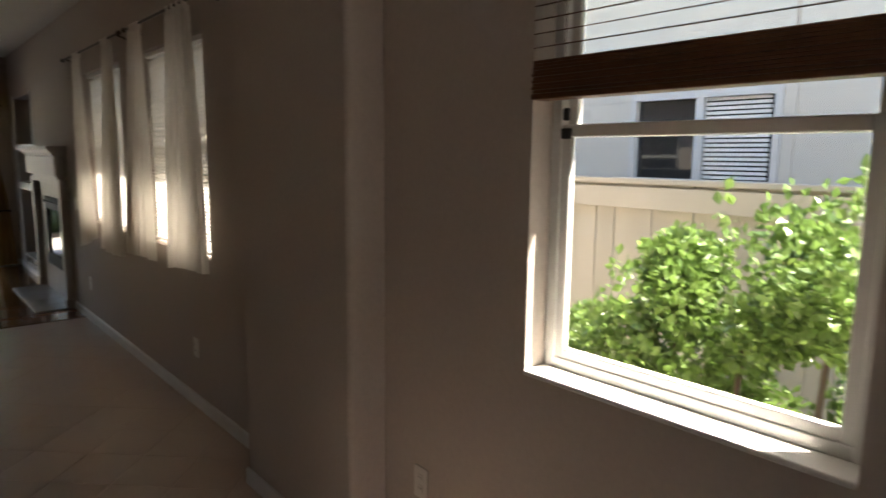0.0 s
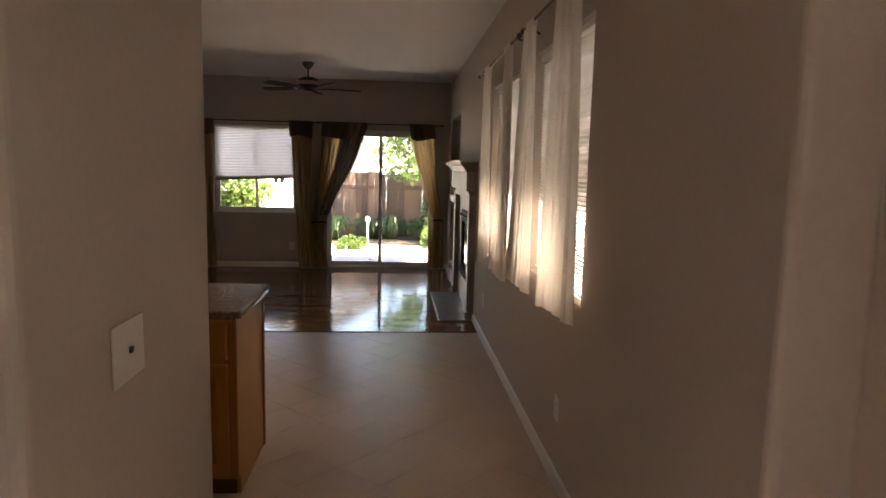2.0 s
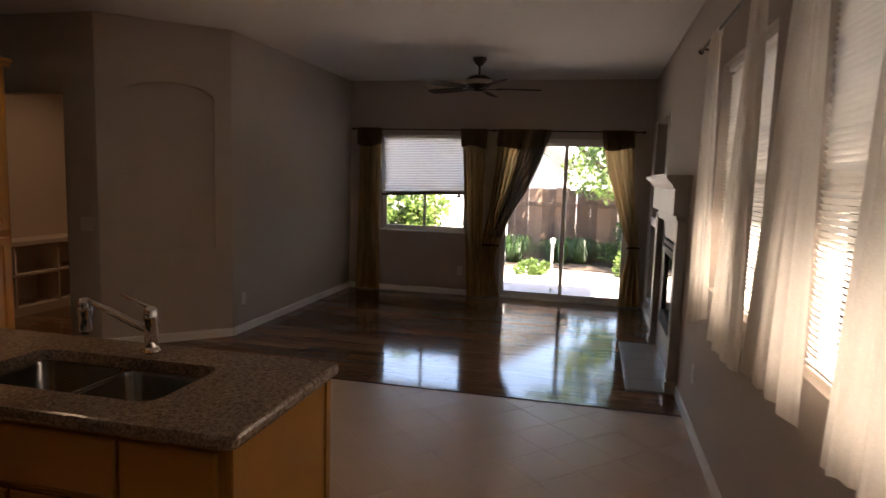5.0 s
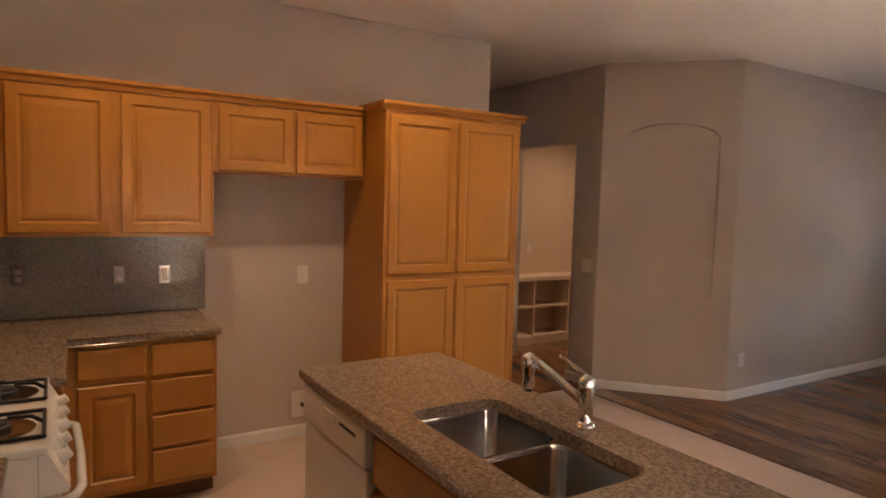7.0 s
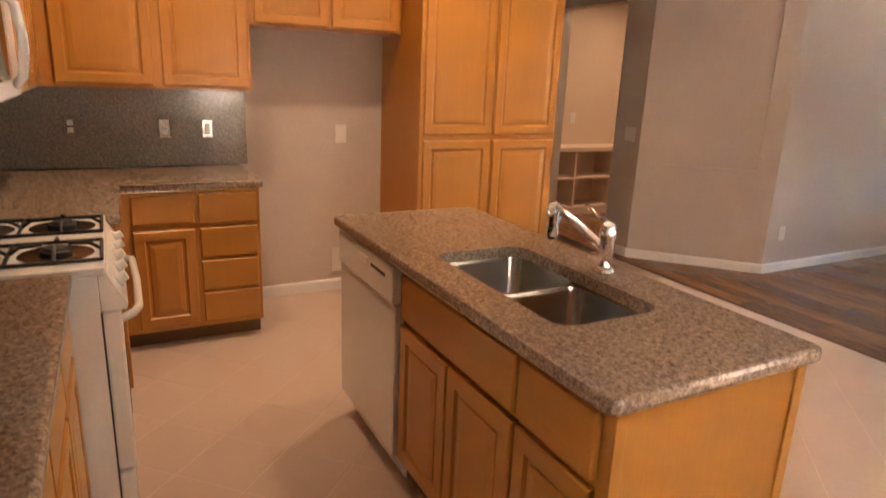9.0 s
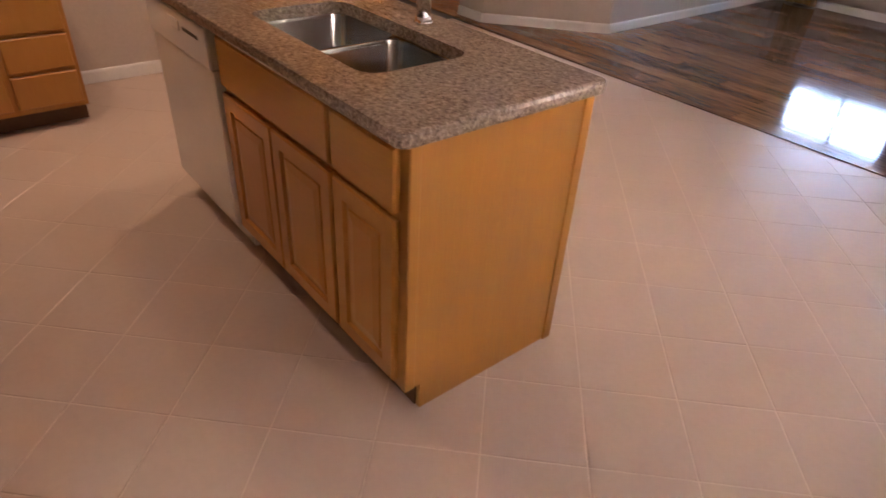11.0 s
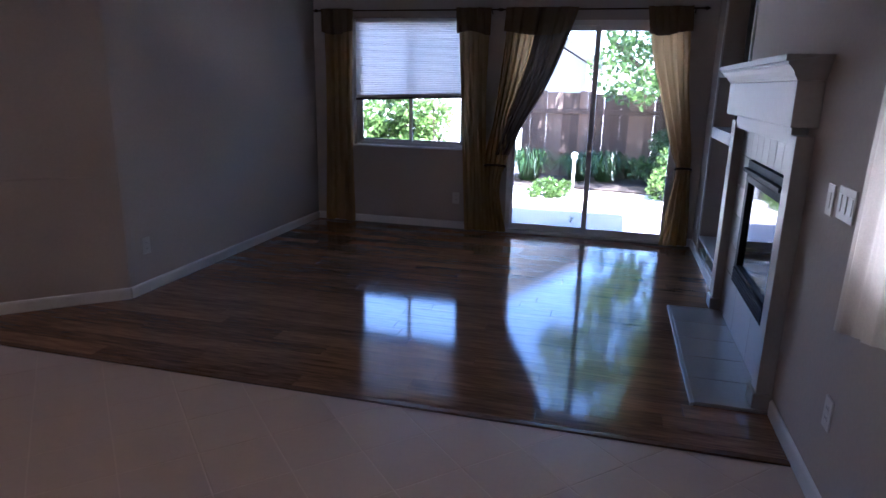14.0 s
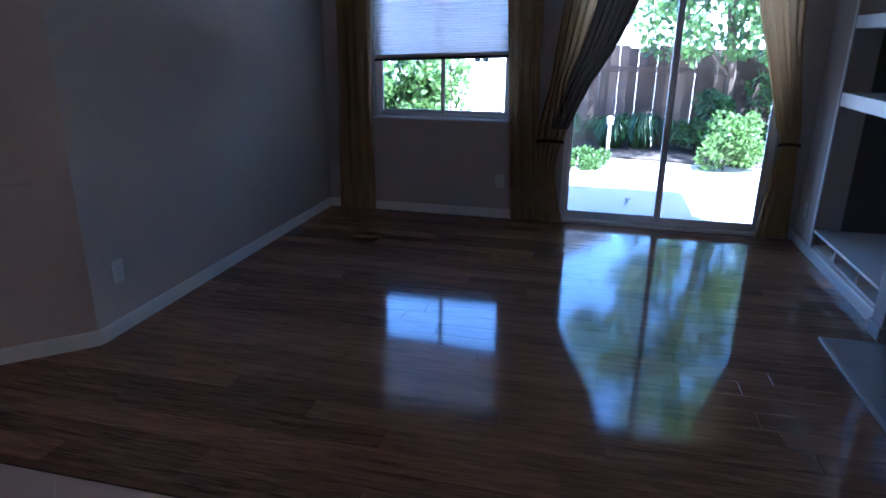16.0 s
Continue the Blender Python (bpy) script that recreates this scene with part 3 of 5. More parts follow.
def wood_blind():
    y0, y1, z0, z1 = W_DINING
    e = thing("wood_blind", (XR + 0.03, 1.55, 1.74), "dark brown wooden blind, pulled up on its bottom stack", "window blind")
    rnd = random.Random(15)
    for k in range(10):     # slats lying on the bottom rail
        d, z = rnd.uniform(-0.003, 0.003), 1.7455 + k * 0.0087
        part("slat", cube(XR - 0.010 + d, XR + 0.043 + d, y0 + 0.006, y1 - 0.003, z, z + 0.0083, 0.0015), M_BLINDWOOD, e)
    part("bottom_rail", cube(XR - 0.014, XR + 0.047, y0 + 0.006, y1 - 0.002, 1.728, 1.744, 0.004), M_BLINDWOOD, e)
    part("head_rail", cube(XR - 0.01, XR + 0.05, y0 + 0.006, y1 - 0.002, z1 - 0.06, z1 - 0.002, 0.004), M_BLINDWOOD, e)
    for k in range(8):
        z = 1.865 + k * 0.036
        bm = cube(XR - 0.008, XR + 0.04, y0 + 0.008, y1 - 0.004, z, z + 0.003)
        for v in bm.verts:
            v.co.z += (v.co.x - XR) * 0.24
        part("slat", bm, M_BLINDWOOD, e)
    for y in (1.30, 1.86):
        part("ladder_cord", tube(((XR - 0.006, y, 1.73), (XR - 0.006, y, z1 - 0.03)), 0.0015, 5), M_BLINDWOOD, e)


wood_blind()


# ---- curtains ----
def smooth_mix(keys, z):
    """Values between rows of (z, a, b), on a smooth curve."""
    keys = sorted(keys)
    if z <= keys[0][0]:
        return keys[0][1:]
    for k, ((za, *va), (zb, *vb)) in enumerate(zip(keys, keys[1:])):
        if z <= zb:
            f = (z - za) / (zb - za)
            before, after = keys[max(0, k - 1)], keys[min(len(keys) - 1, k + 2)]
            out = []
            for c, (p, q) in enumerate(zip(va, vb)):
                sp = (q - before[c + 1]) / (zb - before[0]) * (zb - za)
                sq = (after[c + 1] - p) / (after[0] - za) * (zb - za)
                out.append(p * (1 + 2 * f) * (1 - f) ** 2 + sp * f * (1 - f) ** 2 + q * f * f * (3 - 2 * f) + sq * f * f * (f - 1))
            return out
    return keys[-1][1:]


def cloth_sheet(axis, place, keys, folds, depth, seed, hem=0.0, n=120, rows=46, swing=0.0):
    """A hanging sheet whose two edges follow keys of (z, edge, edge); folds run from top to bottom."""
    rnd = random.Random(seed)
    ph = [rnd.uniform(0, 6.28) for _ in range(4)]
    bm = bmesh.new()
    zt, zb = max(k[0] for k in keys), min(k[0] for k in keys)
    grid = []
    for r in range(rows + 1):
        z = zt + (zb - zt) * r / rows
        a, b = smooth_mix(keys, z)
        row = []
        for c in range(n + 1):
            u = c / n
            w = math.sin(2 * math.pi * folds * u + ph[0] + 1.4 * math.sin(3.1 * u + ph[1] + 0.6 * z) + 0.6 * math.sin(9 * u + ph[3])) + 0.45 * math.sin(2 * math.pi * folds * 2.3 * u + ph[2] + 1.3 * z)
            d = place + depth * w * (0.75 + 0.25 * math.sin(1.7 * z + ph[3] + 4 * u)) + swing * (zt - z)
            e = a + (b - a) * (u + 0.35 / folds / 6.28 * math.sin(4 * math.pi * folds * u + ph[1]))
            zz = z + hem * math.sin(5 * u + ph[2]) * (r / rows) ** 3
            row.append(bm.verts.new((d, e, zz) if axis == "x" else (e, d, zz)))
        grid.append(row)
    for p, q in zip(grid, grid[1:]):
        for c in range(n):
            bm.faces.new((p[c], p[c + 1], q[c + 1], q[c]))
    return bm


def sheer(keys, folds, seed, hem, slope=0.0):
    zt = keys[0][0]
    mid = (keys[0][1] + keys[0][2]) / 2
    e = thing("sheer_curtain", (XR - 0.085, mid, zt), "sheer white curtain panel hanging from a thin rod", "curtain", "sheer curtains")
    bm = cloth_sheet("x", XR - 0.085, keys, folds, 0.016, seed, hem, 90, 40)
    low, (_, ya, yb) = min(k[0] for k in keys), keys[-1]
    for v in bm.verts:
        v.co.z -= slope * ((v.co.y - ya) / (yb - ya) - 0.5) * ((zt - v.co.z) / (zt - low))
    part("cloth", bm, M_SHEER, e, smooth=True)
    for k in range(4):
        y = keys[0][1] + (keys[0][2] - keys[0][1]) * (k + 0.5) / 4
        part("tab", cube(XR - 0.10, XR - 0.07, y - 0.012, y + 0.012, zt - 0.01, zt + 0.035, 0.004), M_SHEER, e)


sheer(((2.35, 4.30, 4.62), (1.6, 4.22, 4.72), (0.90, 4.18, 4.85)), 4, 1, 0.008, 0.06)
sheer(((2.35, 5.12, 5.31), (1.6, 5.09, 5.50), (0.87, 5.06, 5.72)), 4, 2, 0.01)
sheer(((2.35, 5.84, 6.03), (1.6, 5.80, 6.22), (0.81, 5.76, 6.44)), 4, 3, 0.01)
sheer(((2.35, 6.74, 6.95), (1.6, 6.60, 7.06), (0.82, 6.48, 7.12)), 4, 4, 0.008, 0.17)


def rod(axis, place, u0, u1, z, material, label):
    def p(u, d=place, h=z):
        return (d, u, h) if axis == "x" else (u, d, h)
    e = thing("curtain_rod", p((u0 + u1) / 2), label, "curtain rod")
    part("bar", tube((p(u0), p((u0 + u1) / 2), p(u1)), 0.008, 10), material, e)
    for u, s in ((u0, -1), (u1, 1)):
        part("finial", cyl(p(u), p(u + s * 0.03), 0.008, 0.018, 14, cyl(p(u + s * 0.03), p(u + s * 0.06), 0.018, 0.004, 14)), material, e)
    wallp = XR if axis == "x" else YF
    for u in (u0 + 0.06, u1 - 0.06):
        part("bracket", tube((p(u), p(u, (place + wallp) / 2, z - 0.012), p(u, wallp - 0.002, z - 0.03)), 0.006, 8), material, e)


rod("x", XR - 0.085, 4.02, 5.42, 2.375, M_BRONZE, "thin dark metal curtain rod above the nook window")
rod("x", XR - 0.085, 5.60, 7.32, 2.375, M_BRONZE, "thin dark metal curtain rod above the nook window")
YC = YF - 0.085


def drape(keys, folds, seed, tie=None, label="", turned=0.0):
    zt = keys[0][0]
    mid = (keys[0][1] + keys[0][2]) / 2
    e = thing("drape", (mid, YC, 0.01), label, "curtain", "gold drapes")
    face = [(z, a, b - (b - a) * (turned if z > 0.9 else 0.0)) for z, a, b in keys]
    part("cloth", cloth_sheet("y", YC, face, folds, 0.024, seed, 0.004, 130, 60), M_DRAPE, e, smooth=True)
    if turned:      # the leading edge is folded back and shows its dark lining
        rows = [(z, b - (b - a) * turned - 0.03, b) for z, a, b in keys if z > 0.7]
        part("lining", cloth_sheet("y", YC - 0.012, rows, 3, 0.016, seed + 9, 0.0, 60, 50), M_LINING, e, "dark brown lining folded back", smooth=True)
    top = [(z, *smooth_mix(keys, z)) for z in (zt, zt - 0.11, zt - 0.22)]
    top = [(z + (0.012 if z == zt else 0), a - 0.012, b + 0.012) for z, a, b in top]
    part("top_flap", cloth_sheet("y", YC - 0.04, top, folds, 0.022, seed + 5, 0.02, 90, 14), M_DRAPETOP, e, "dark brown scalloped top flap", smooth=True)
    if tie:
        a, b = smooth_mix(keys, tie)
        pts = [(a - 0.005 + (b - a + 0.01) * (0.5 - 0.5 * math.cos(2 * math.pi * k / 20)), YC + (-0.06 if k < 10 else 0.06) * math.sin(math.pi * (k % 10) / 10), tie + 0.015 * math.sin(2 * math.pi * k / 20)) for k in range(21)]
        part("tieback", tube(pts, 0.011, 8), M_TIE, e, "dark cord tieback")


drape(((2.19, -1.95, -1.62), (1.3, -1.94, -1.64), (0.02, -1.97, -1.62)), 3, 11, label="gold-brown drape hanging straight beside the window")
drape(((2.19, -0.52, -0.20), (1.3, -0.47, -0.21), (0.02, -0.40, -0.15)), 3, 12, label="gold-brown drape hanging straight beside the window")
drape(((2.19, -0.03, 0.62), (1.80, -0.06, 0.49), (1.42, -0.10, 0.33), (1.16, -0.13, 0.18), (0.81, -0.20, 0.03), (0.60, -0.20, -0.03), (0.40, -0.19, -0.04), (0.02, -0.15, 0.04)), 4, 13, 0.70, "gold-brown drape tied back beside the sliding door", 0.5)
drape(((2.19, 1.25, 1.61), (1.76, 1.32, 1.64), (1.49, 1.40, 1.66), (1.21, 1.48, 1.70), (0.90, 1.57, 1.745), (0.76, 1.62, 1.75), (0.40, 1.58, 1.78), (0.02, 1.54, 1.80)), 3, 14, 0.76, "gold-brown drape tied back beside the sliding door")
rod("y", YC, -2.0, -0.14, 2.185, M_BRONZE, "dark metal curtain rod over the garden window")
rod("y", YC, -0.08, 1.70, 2.185, M_BRONZE, "dark metal curtain rod over the sliding door")


# ---- kitchen ----
def door_panel(parent, o, u, n, w, h, name="door", material=None, flat=False):
    """A cabinet front on the plane through o (its lower corner), w along u, h up, facing n: a frame with a raised field."""
    material = material or M_OAK
    o, u, n = Vector(o), Vector(u), Vector(n)
    t, s, g = 0.019, 0.058, 0.010
    bm = bmesh.new()

    def ring(x0, z0, x1, z1, d):
        return [bm.verts.new(o + u * x + Vector((0, 0, z)) + n * d) for x, z in ((x0, z0), (x1, z0), (x1, z1), (x0, z1))]

    def loop(a, b):
        for k in range(4):
            bm.faces.new((a[k], a[(k + 1) % 4], b[(k + 1) % 4], b[k]))

    r = [ring(0, 0, w, h, 0.001), ring(0, 0, w, h, t - 0.005), ring(0.005, 0.005, w - 0.005, h - 0.005, t)]
    if not flat:
        r += [ring(s - 0.008, s - 0.008, w - s + 0.008, h - s + 0.008, t), ring(s, s, w - s, h - s, t - 0.009)]
    bm.faces.new(r[0])
    for a, b in zip(r, r[1:]):
        loop(a, b)
    bm.faces.new(r[-1])
    d = part(name, bm, material, parent)
    if not flat:
        bm = bmesh.new()
        f = [ring2(bm, o, u, n, s + g, s + g, w - s - g, h - s - g, t - 0.010), ring2(bm, o, u, n, s + g + 0.004, s + g + 0.004, w - s - g - 0.004, h - s - g - 0.004, t - 0.005), ring2(bm, o, u, n, s + g + 0.03, s + g + 0.03, w - s - g - 0.03, h - s - g - 0.03, t - 0.001)]
        for a, b in zip(f, f[1:]):
            for k in range(4):
                bm.faces.new((a[k], a[(k + 1) % 4], b[(k + 1) % 4], b[k]))
        bm.faces.new(f[-1])
        part("raised_field", bm, material, d)
    return d


def ring2(bm, o, u, n, x0, z0, x1, z1, d):
    return [bm.verts.new(o + u * x + Vector((0, 0, z)) + n * d) for x, z in ((x0, z0), (x1, z0), (x1, z1), (x0, z1))]


def cornice(parent, pts):
    """A small oak crown strip along floor-plan points at the cabinet tops."""
    for p, q, n in pts:
        p, q, n = Vector(p), Vector(q), Vector(n)
        shape = ((0.0, 0.0), (0.012, 0.0), (0.020, 0.02), (0.034, 0.032), (0.034, 0.05), (0.0, 0.05))
        bm = bmesh.new()
        ends = [[bm.verts.new(e + n * d + Vector((0, 0, z))) for d, z in shape] for e in (p, q)]
        bm.faces.new(ends[0])
        bm.faces.new(ends[1][::-1])
        for k in range(len(shape)):
            j = (k + 1) % len(shape)
            bm.faces.new((ends[0][k], ends[0][j], ends[1][j], ends[1][k]))
        part("crown_strip", bm, M_OAK, parent)


UX, UY = XK + 0.32, YK + 0.33          # fronts of the wall cabinets
BX, BY = XK + 0.61, YK + 0.60          # fronts of the base cabinets
ZU0, ZU1 = 1.375, 2.135
X1, Y1 = (1, 0, 0), (0, 1, 0)


def unit(name, at, label):
    return thing(name, at, label, "cabinet", "oak kitchen cabinets")


# wall cabinets on the back wall
c = unit("wall_cabinet", (XK + 0.16, 3.9, ZU0), "honey oak wall cabinet with two raised-panel doors")
part("body", cube(XK, UX, UY + 0.002, 4.385, ZU0, ZU1, 0.002), M_OAK, c)
door_panel(c, (UX, UY + 0.07, ZU0 + 0.02), Y1, X1, 0.455, ZU1 - ZU0 - 0.035)
door_panel(c, (UX, UY + 0.57, ZU0 + 0.02), Y1, X1, 0.445, ZU1 - ZU0 - 0.035)
cornice(c, (((UX, UY, ZU1), (UX, 4.385, ZU1), X1),))
c = unit("fridge_cabinet", (XK + 0.16, 4.85, 1.73), "short honey oak cabinet above the empty refrigerator space")
part("body", cube(XK, UX, 4.387, 5.308, 1.735, ZU1, 0.002), M_OAK, c)
door_panel(c, (UX, 4.41, 1.75), Y1, X1, 0.425, 0.365)
door_panel(c, (UX, 4.86, 1.75), Y1, X1, 0.425, 0.365)
cornice(c, (((UX, 4.387, ZU1), (UX, 5.305, ZU1), X1),))
c = unit("pantry_cabinet", (XK + 0.3, 5.82, 0), "tall honey oak pantry cabinet with four raised-panel doors")
PX = XK + 0.615
part("body", cube(XK, PX, 5.31, 6.33, 0.10, 2.15, 0.003), M_OAK, c)
part("toe_kick", cube(XK, PX - 0.07, 5.32, 6.32, 0.003, 0.10), M_TOESHADE, c)
for y in (5.335, 5.835):
    door_panel(c, (PX, y, 0.13), Y1, X1, 0.475, 0.985)
    door_panel(c, (PX, y, 1.155), Y1, X1, 0.475, 0.965)
cornice(c, (((PX, 5.28, 2.15), (PX, 6.36, 2.15), X1), ((XK, 5.31, 2.15), (PX, 5.31, 2.15), (0, -1, 0)), ((XK, 6.33, 2.15), (PX, 6.33, 2.15), Y1)))

# wall cabinets on the range wall
c = unit("wall_cabinet", (-2.1, YK + 0.16, ZU0), "honey oak wall cabinet in the kitchen corner")
part("body", cube(XK, -1.645, YK, UY, ZU0, ZU1, 0.002), M_OAK, c)
for x, w in ((UX + 0.07, 0.30), (UX + 0.40, 0.30), (UX + 0.73, 0.26)):
    door_panel(c, (x, UY, ZU0 + 0.02), X1, Y1, w, ZU1 - ZU0 - 0.035)
cornice(c, (((UX, UY, ZU1), (-1.645, UY, ZU1), Y1),))
c = unit("wall_cabinet", (-1.25, YK + 0.16, 1.81), "short honey oak cabinet above the microwave")
part("body", cube(-1.643, -0.875, YK, UY, 1.80, ZU1, 0.002), M_OAK, c)
door_panel(c, (-1.63, UY, 1.815), X1, Y1, 0.365, 0.305)
door_panel(c, (-1.255, UY, 1.815), X1, Y1, 0.365, 0.305)
cornice(c, (((-1.643, UY, ZU1), (-0.875, UY, ZU1), Y1),))
c = unit("wall_cabinet", (-0.3, YK + 0.16, ZU0), "honey oak wall cabinet beside the wing wall")
part("body", cube(-0.873, 0.329, YK, UY, ZU0, ZU1, 0.002), M_OAK, c)
for x in (-0.85, -0.46, -0.07):
    door_panel(c, (x, UY, ZU0 + 0.02), X1, Y1, 0.375, ZU1 - ZU0 - 0.035)
cornice(c, (((-0.873, UY, ZU1), (0.329, UY, ZU1), Y1),))

# base cabinets
c = unit("base_cabinet", (XK + 0.3, 3.95, 0), "honey oak base cabinet with one door and five drawers")
part("body", cube(XK, BX, YK, 4.345, 0.10, 0.874, 0.002), M_OAK, c)
part("toe_kick", cube(XK, BX - 0.07, YK, 4.34, 0.003, 0.10), M_TOESHADE, c)
door_panel(c, (BX, 3.70, 0.13), Y1, X1, 0.30, 0.535)
door_panel(c, (BX, 3.70, 0.70), Y1, X1, 0.30, 0.15, "drawer", M_OAK, True)
for z, h in ((0.13, 0.165), (0.315, 0.165), (0.50, 0.165), (0.69, 0.16)):
    door_panel(c, (BX, 4.025, z), Y1, X1, 0.30, h, "drawer", M_OAK, True)
c = unit("base_cabinet", (-2.0, YK + 0.3, 0), "honey oak base cabinet beside the range")
part("body", cube(BX + 0.002, -1.635, YK, BY, 0.10, 0.874, 0.002), M_OAK, c)
part("toe_kick", cube(BX - 0.07, -1.64, YK, BY - 0.07, 0.003, 0.10), M_TOESHADE, c)
door_panel(c, (-2.30, BY, 0.13), X1, Y1, 0.63, 0.535)
door_panel(c, (-2.30, BY, 0.70), X1, Y1, 0.63, 0.15, "drawer", M_OAKH, True)
c = unit("base_cabinet", (-0.27, YK + 0.3, 0), "honey oak base cabinet between range and wing wall")
part("body", cube(-0.865, 0.329, YK, BY - 0.15, 0.10, 0.874, 0.002), M_OAK, c)
part("toe_kick", cube(-0.86, 0.325, YK, BY - 0.22, 0.003, 0.10), M_TOESHADE, c)
for x in (-0.85, -0.46, -0.07):
    door_panel(c, (x, BY - 0.15, 0.13), X1, Y1, 0.375, 0.535)
    door_panel(c, (x, BY - 0.15, 0.70), X1, Y1, 0.375, 0.15, "drawer", M_OAKH, True)


def slab(poly, z0, z1, r=0.012):
    """A stone worktop with a rounded upper and lower edge, from its outline."""
    bm = prism(poly, z0, z1)
    flat = [e for e in bm.edges if abs(e.verts[0].co.z - e.verts[1].co.z) < 1e-6]
    bmesh.ops.bevel(bm, geom=flat, offset=r, segments=3, affect="EDGES", profile=0.5)
    return bm


solo("worktop", slab(((XK, YK), (-1.632, YK), (-1.632, BY + 0.03), (BX + 0.035, BY + 0.03), (BX + 0.035, 4.36), (XK, 4.36)), 0.875, 0.915), M_GRAN, "speckled brown granite L-shaped worktop", "worktop")
solo("worktop", slab(((-0.868, YK), (0.329, YK), (0.329, BY - 0.115), (-0.868, BY - 0.115)), 0.875, 0.915), M_GRAN, "speckled brown granite worktop beside the range", "worktop")
solo("backsplash", cube(XK + 0.001, XK + 0.018, YK + 0.018, 4.40, 0.916, ZU0 - 0.002, 0.003), M_SPLASH, "full-height grey-brown granite backsplash", "backsplash")
solo("backsplash", cube(XK + 0.001, 0.328, YK + 0.001, YK + 0.017, 0.916, ZU0 - 0.002, 0.003), M_SPLASH, "full-height grey-brown granite backsplash behind the range", "backsplash")


def plate(axis, face, sign, u, z, w, h, kind_, slots, label):
    """A wall plate: its cover and the rockers or sockets in it."""
    def b(ua, ub, za, zb, da, db, bev):
        d = sorted((face + sign * da, face + sign * db))
        return cube(d[0], d[1], ua, ub, za, zb, bev) if axis == "x" else cube(ua, ub, d[0], d[1], za, zb, bev)
    e = thing(kind_, (face, u, z) if axis == "x" else (u, face, z), label, kind_.replace("_", " "), "wall plates")
    part("cover", b(u - w / 2, u + w / 2, z - h / 2, z + h / 2, 0.0005, 0.006, 0.002), M_STEEL if "steel" in label else M_PLATE, e)
    for k in range(slots):
        uc = u - w / 2 + w * (k + 0.5) / slots
        if kind_ == "outlet":
            for dz in (-0.02, 0.02):
                r = part("socket", b(uc - 0.014, uc + 0.014, z + dz - 0.013, z + dz + 0.013, 0.006, 0.008, 0.002), M_PLATE, e)
                for du in (-0.006, 0.006):
                    part("slot", b(uc + du - 0.0012, uc + du + 0.0012, z + dz - 0.003, z + dz + 0.006, 0.008, 0.0084, 0), M_SLOT, r)
        elif kind_ == "cable_plate":
            part("jack", b(uc - 0.006, uc + 0.006, z - 0.006, z + 0.006, 0.006, 0.012, 0.002), M_SLOT, e)
        else:
            part("rocker", b(uc - 0.015, uc + 0.015, z - 0.032, z + 0.032, 0.006, 0.0095, 0.002), M_PLATE, e)
    return e


SP = XK + 0.018
plate("x", SP, 1, 3.45, 1.15, 0.060, 0.108, "outlet", 1, "steel-covered wall outlet on the granite backsplash")
plate("x", SP, 1, 3.93, 1.14, 0.060, 0.108, "outlet", 1, "steel-covered wall outlet on the granite backsplash")
plate("x", SP, 1, 4.17, 1.135, 0.060, 0.108, "light_switch", 1, "steel-covered wall switch on the granite backsplash")
plate("x", XK, 1, 5.02, 1.10, 0.075, 0.12, "light_switch", 1, "white wall plate in the refrigerator space")
plate("x", XR, -1, 7.655, 1.085, 0.075, 0.12, "light_switch", 1, "single white switch beside the fireplace")
plate("x", XR, -1, 7.48, 1.095, 0.17, 0.12, "light_switch", 3, "triple white switch plate beside the fireplace")
plate("x", XR, -1, 7.29, 0.37, 0.075, 0.12, "outlet", 1, "white outlet low on the wall")
plate("x", XR, -1, 4.63, 0.39, 0.075, 0.12, "outlet", 1, "white outlet low under the nook window")
plate("x", XR, -1, 2.44, 0.41, 0.075, 0.12, "outlet", 1, "white outlet low in the dining room")
plate("x", XL, 1, 8.60, 0.335, 0.075, 0.12, "outlet", 1, "white outlet low on the living room wall")
plate("x", XR, -1, 11.13, 0.29, 0.075, 0.12, "outlet", 1, "white outlet low between alcove and patio door")
plate("y", YF, -1, -0.52, 0.33, 0.075, 0.12, "outlet", 1, "white outlet low under the garden window")
plate("y", 7.66, -1, -3.02, 1.08, 0.12, 0.12, "light_switch", 2, "double white switch beside the doorway")
plate("x", 0.51, 1, 2.88, 1.205, 0.14, 0.118, "cable_plate", 1, "white cable plate on the wing wall")
plate("x", -4.81, 1, 8.45, 1.09, 0.075, 0.12, "light_switch", 1, "white plate above the study bookcase")
e = thing("water_box", (XK, 5.02, 0.22), "white recessed water supply box near the floor", "supply box")
part("frame", wall("x", XK + 0.012, XK + 0.001, 4.95, 5.10, 0.14, 0.31, ((4.98, 5.07, 0.17, 0.28),)), M_PLATE, e)
part("back", cube(XK + 0.0005, XK + 0.003, 4.98, 5.07, 0.17, 0.28), M_PLATE, e)
part("valve", cyl((XK + 0.004, 5.025, 0.22), (XK + 0.04, 5.025, 0.22), 0.012), M_SLOT, e, "dark shut-off valve")


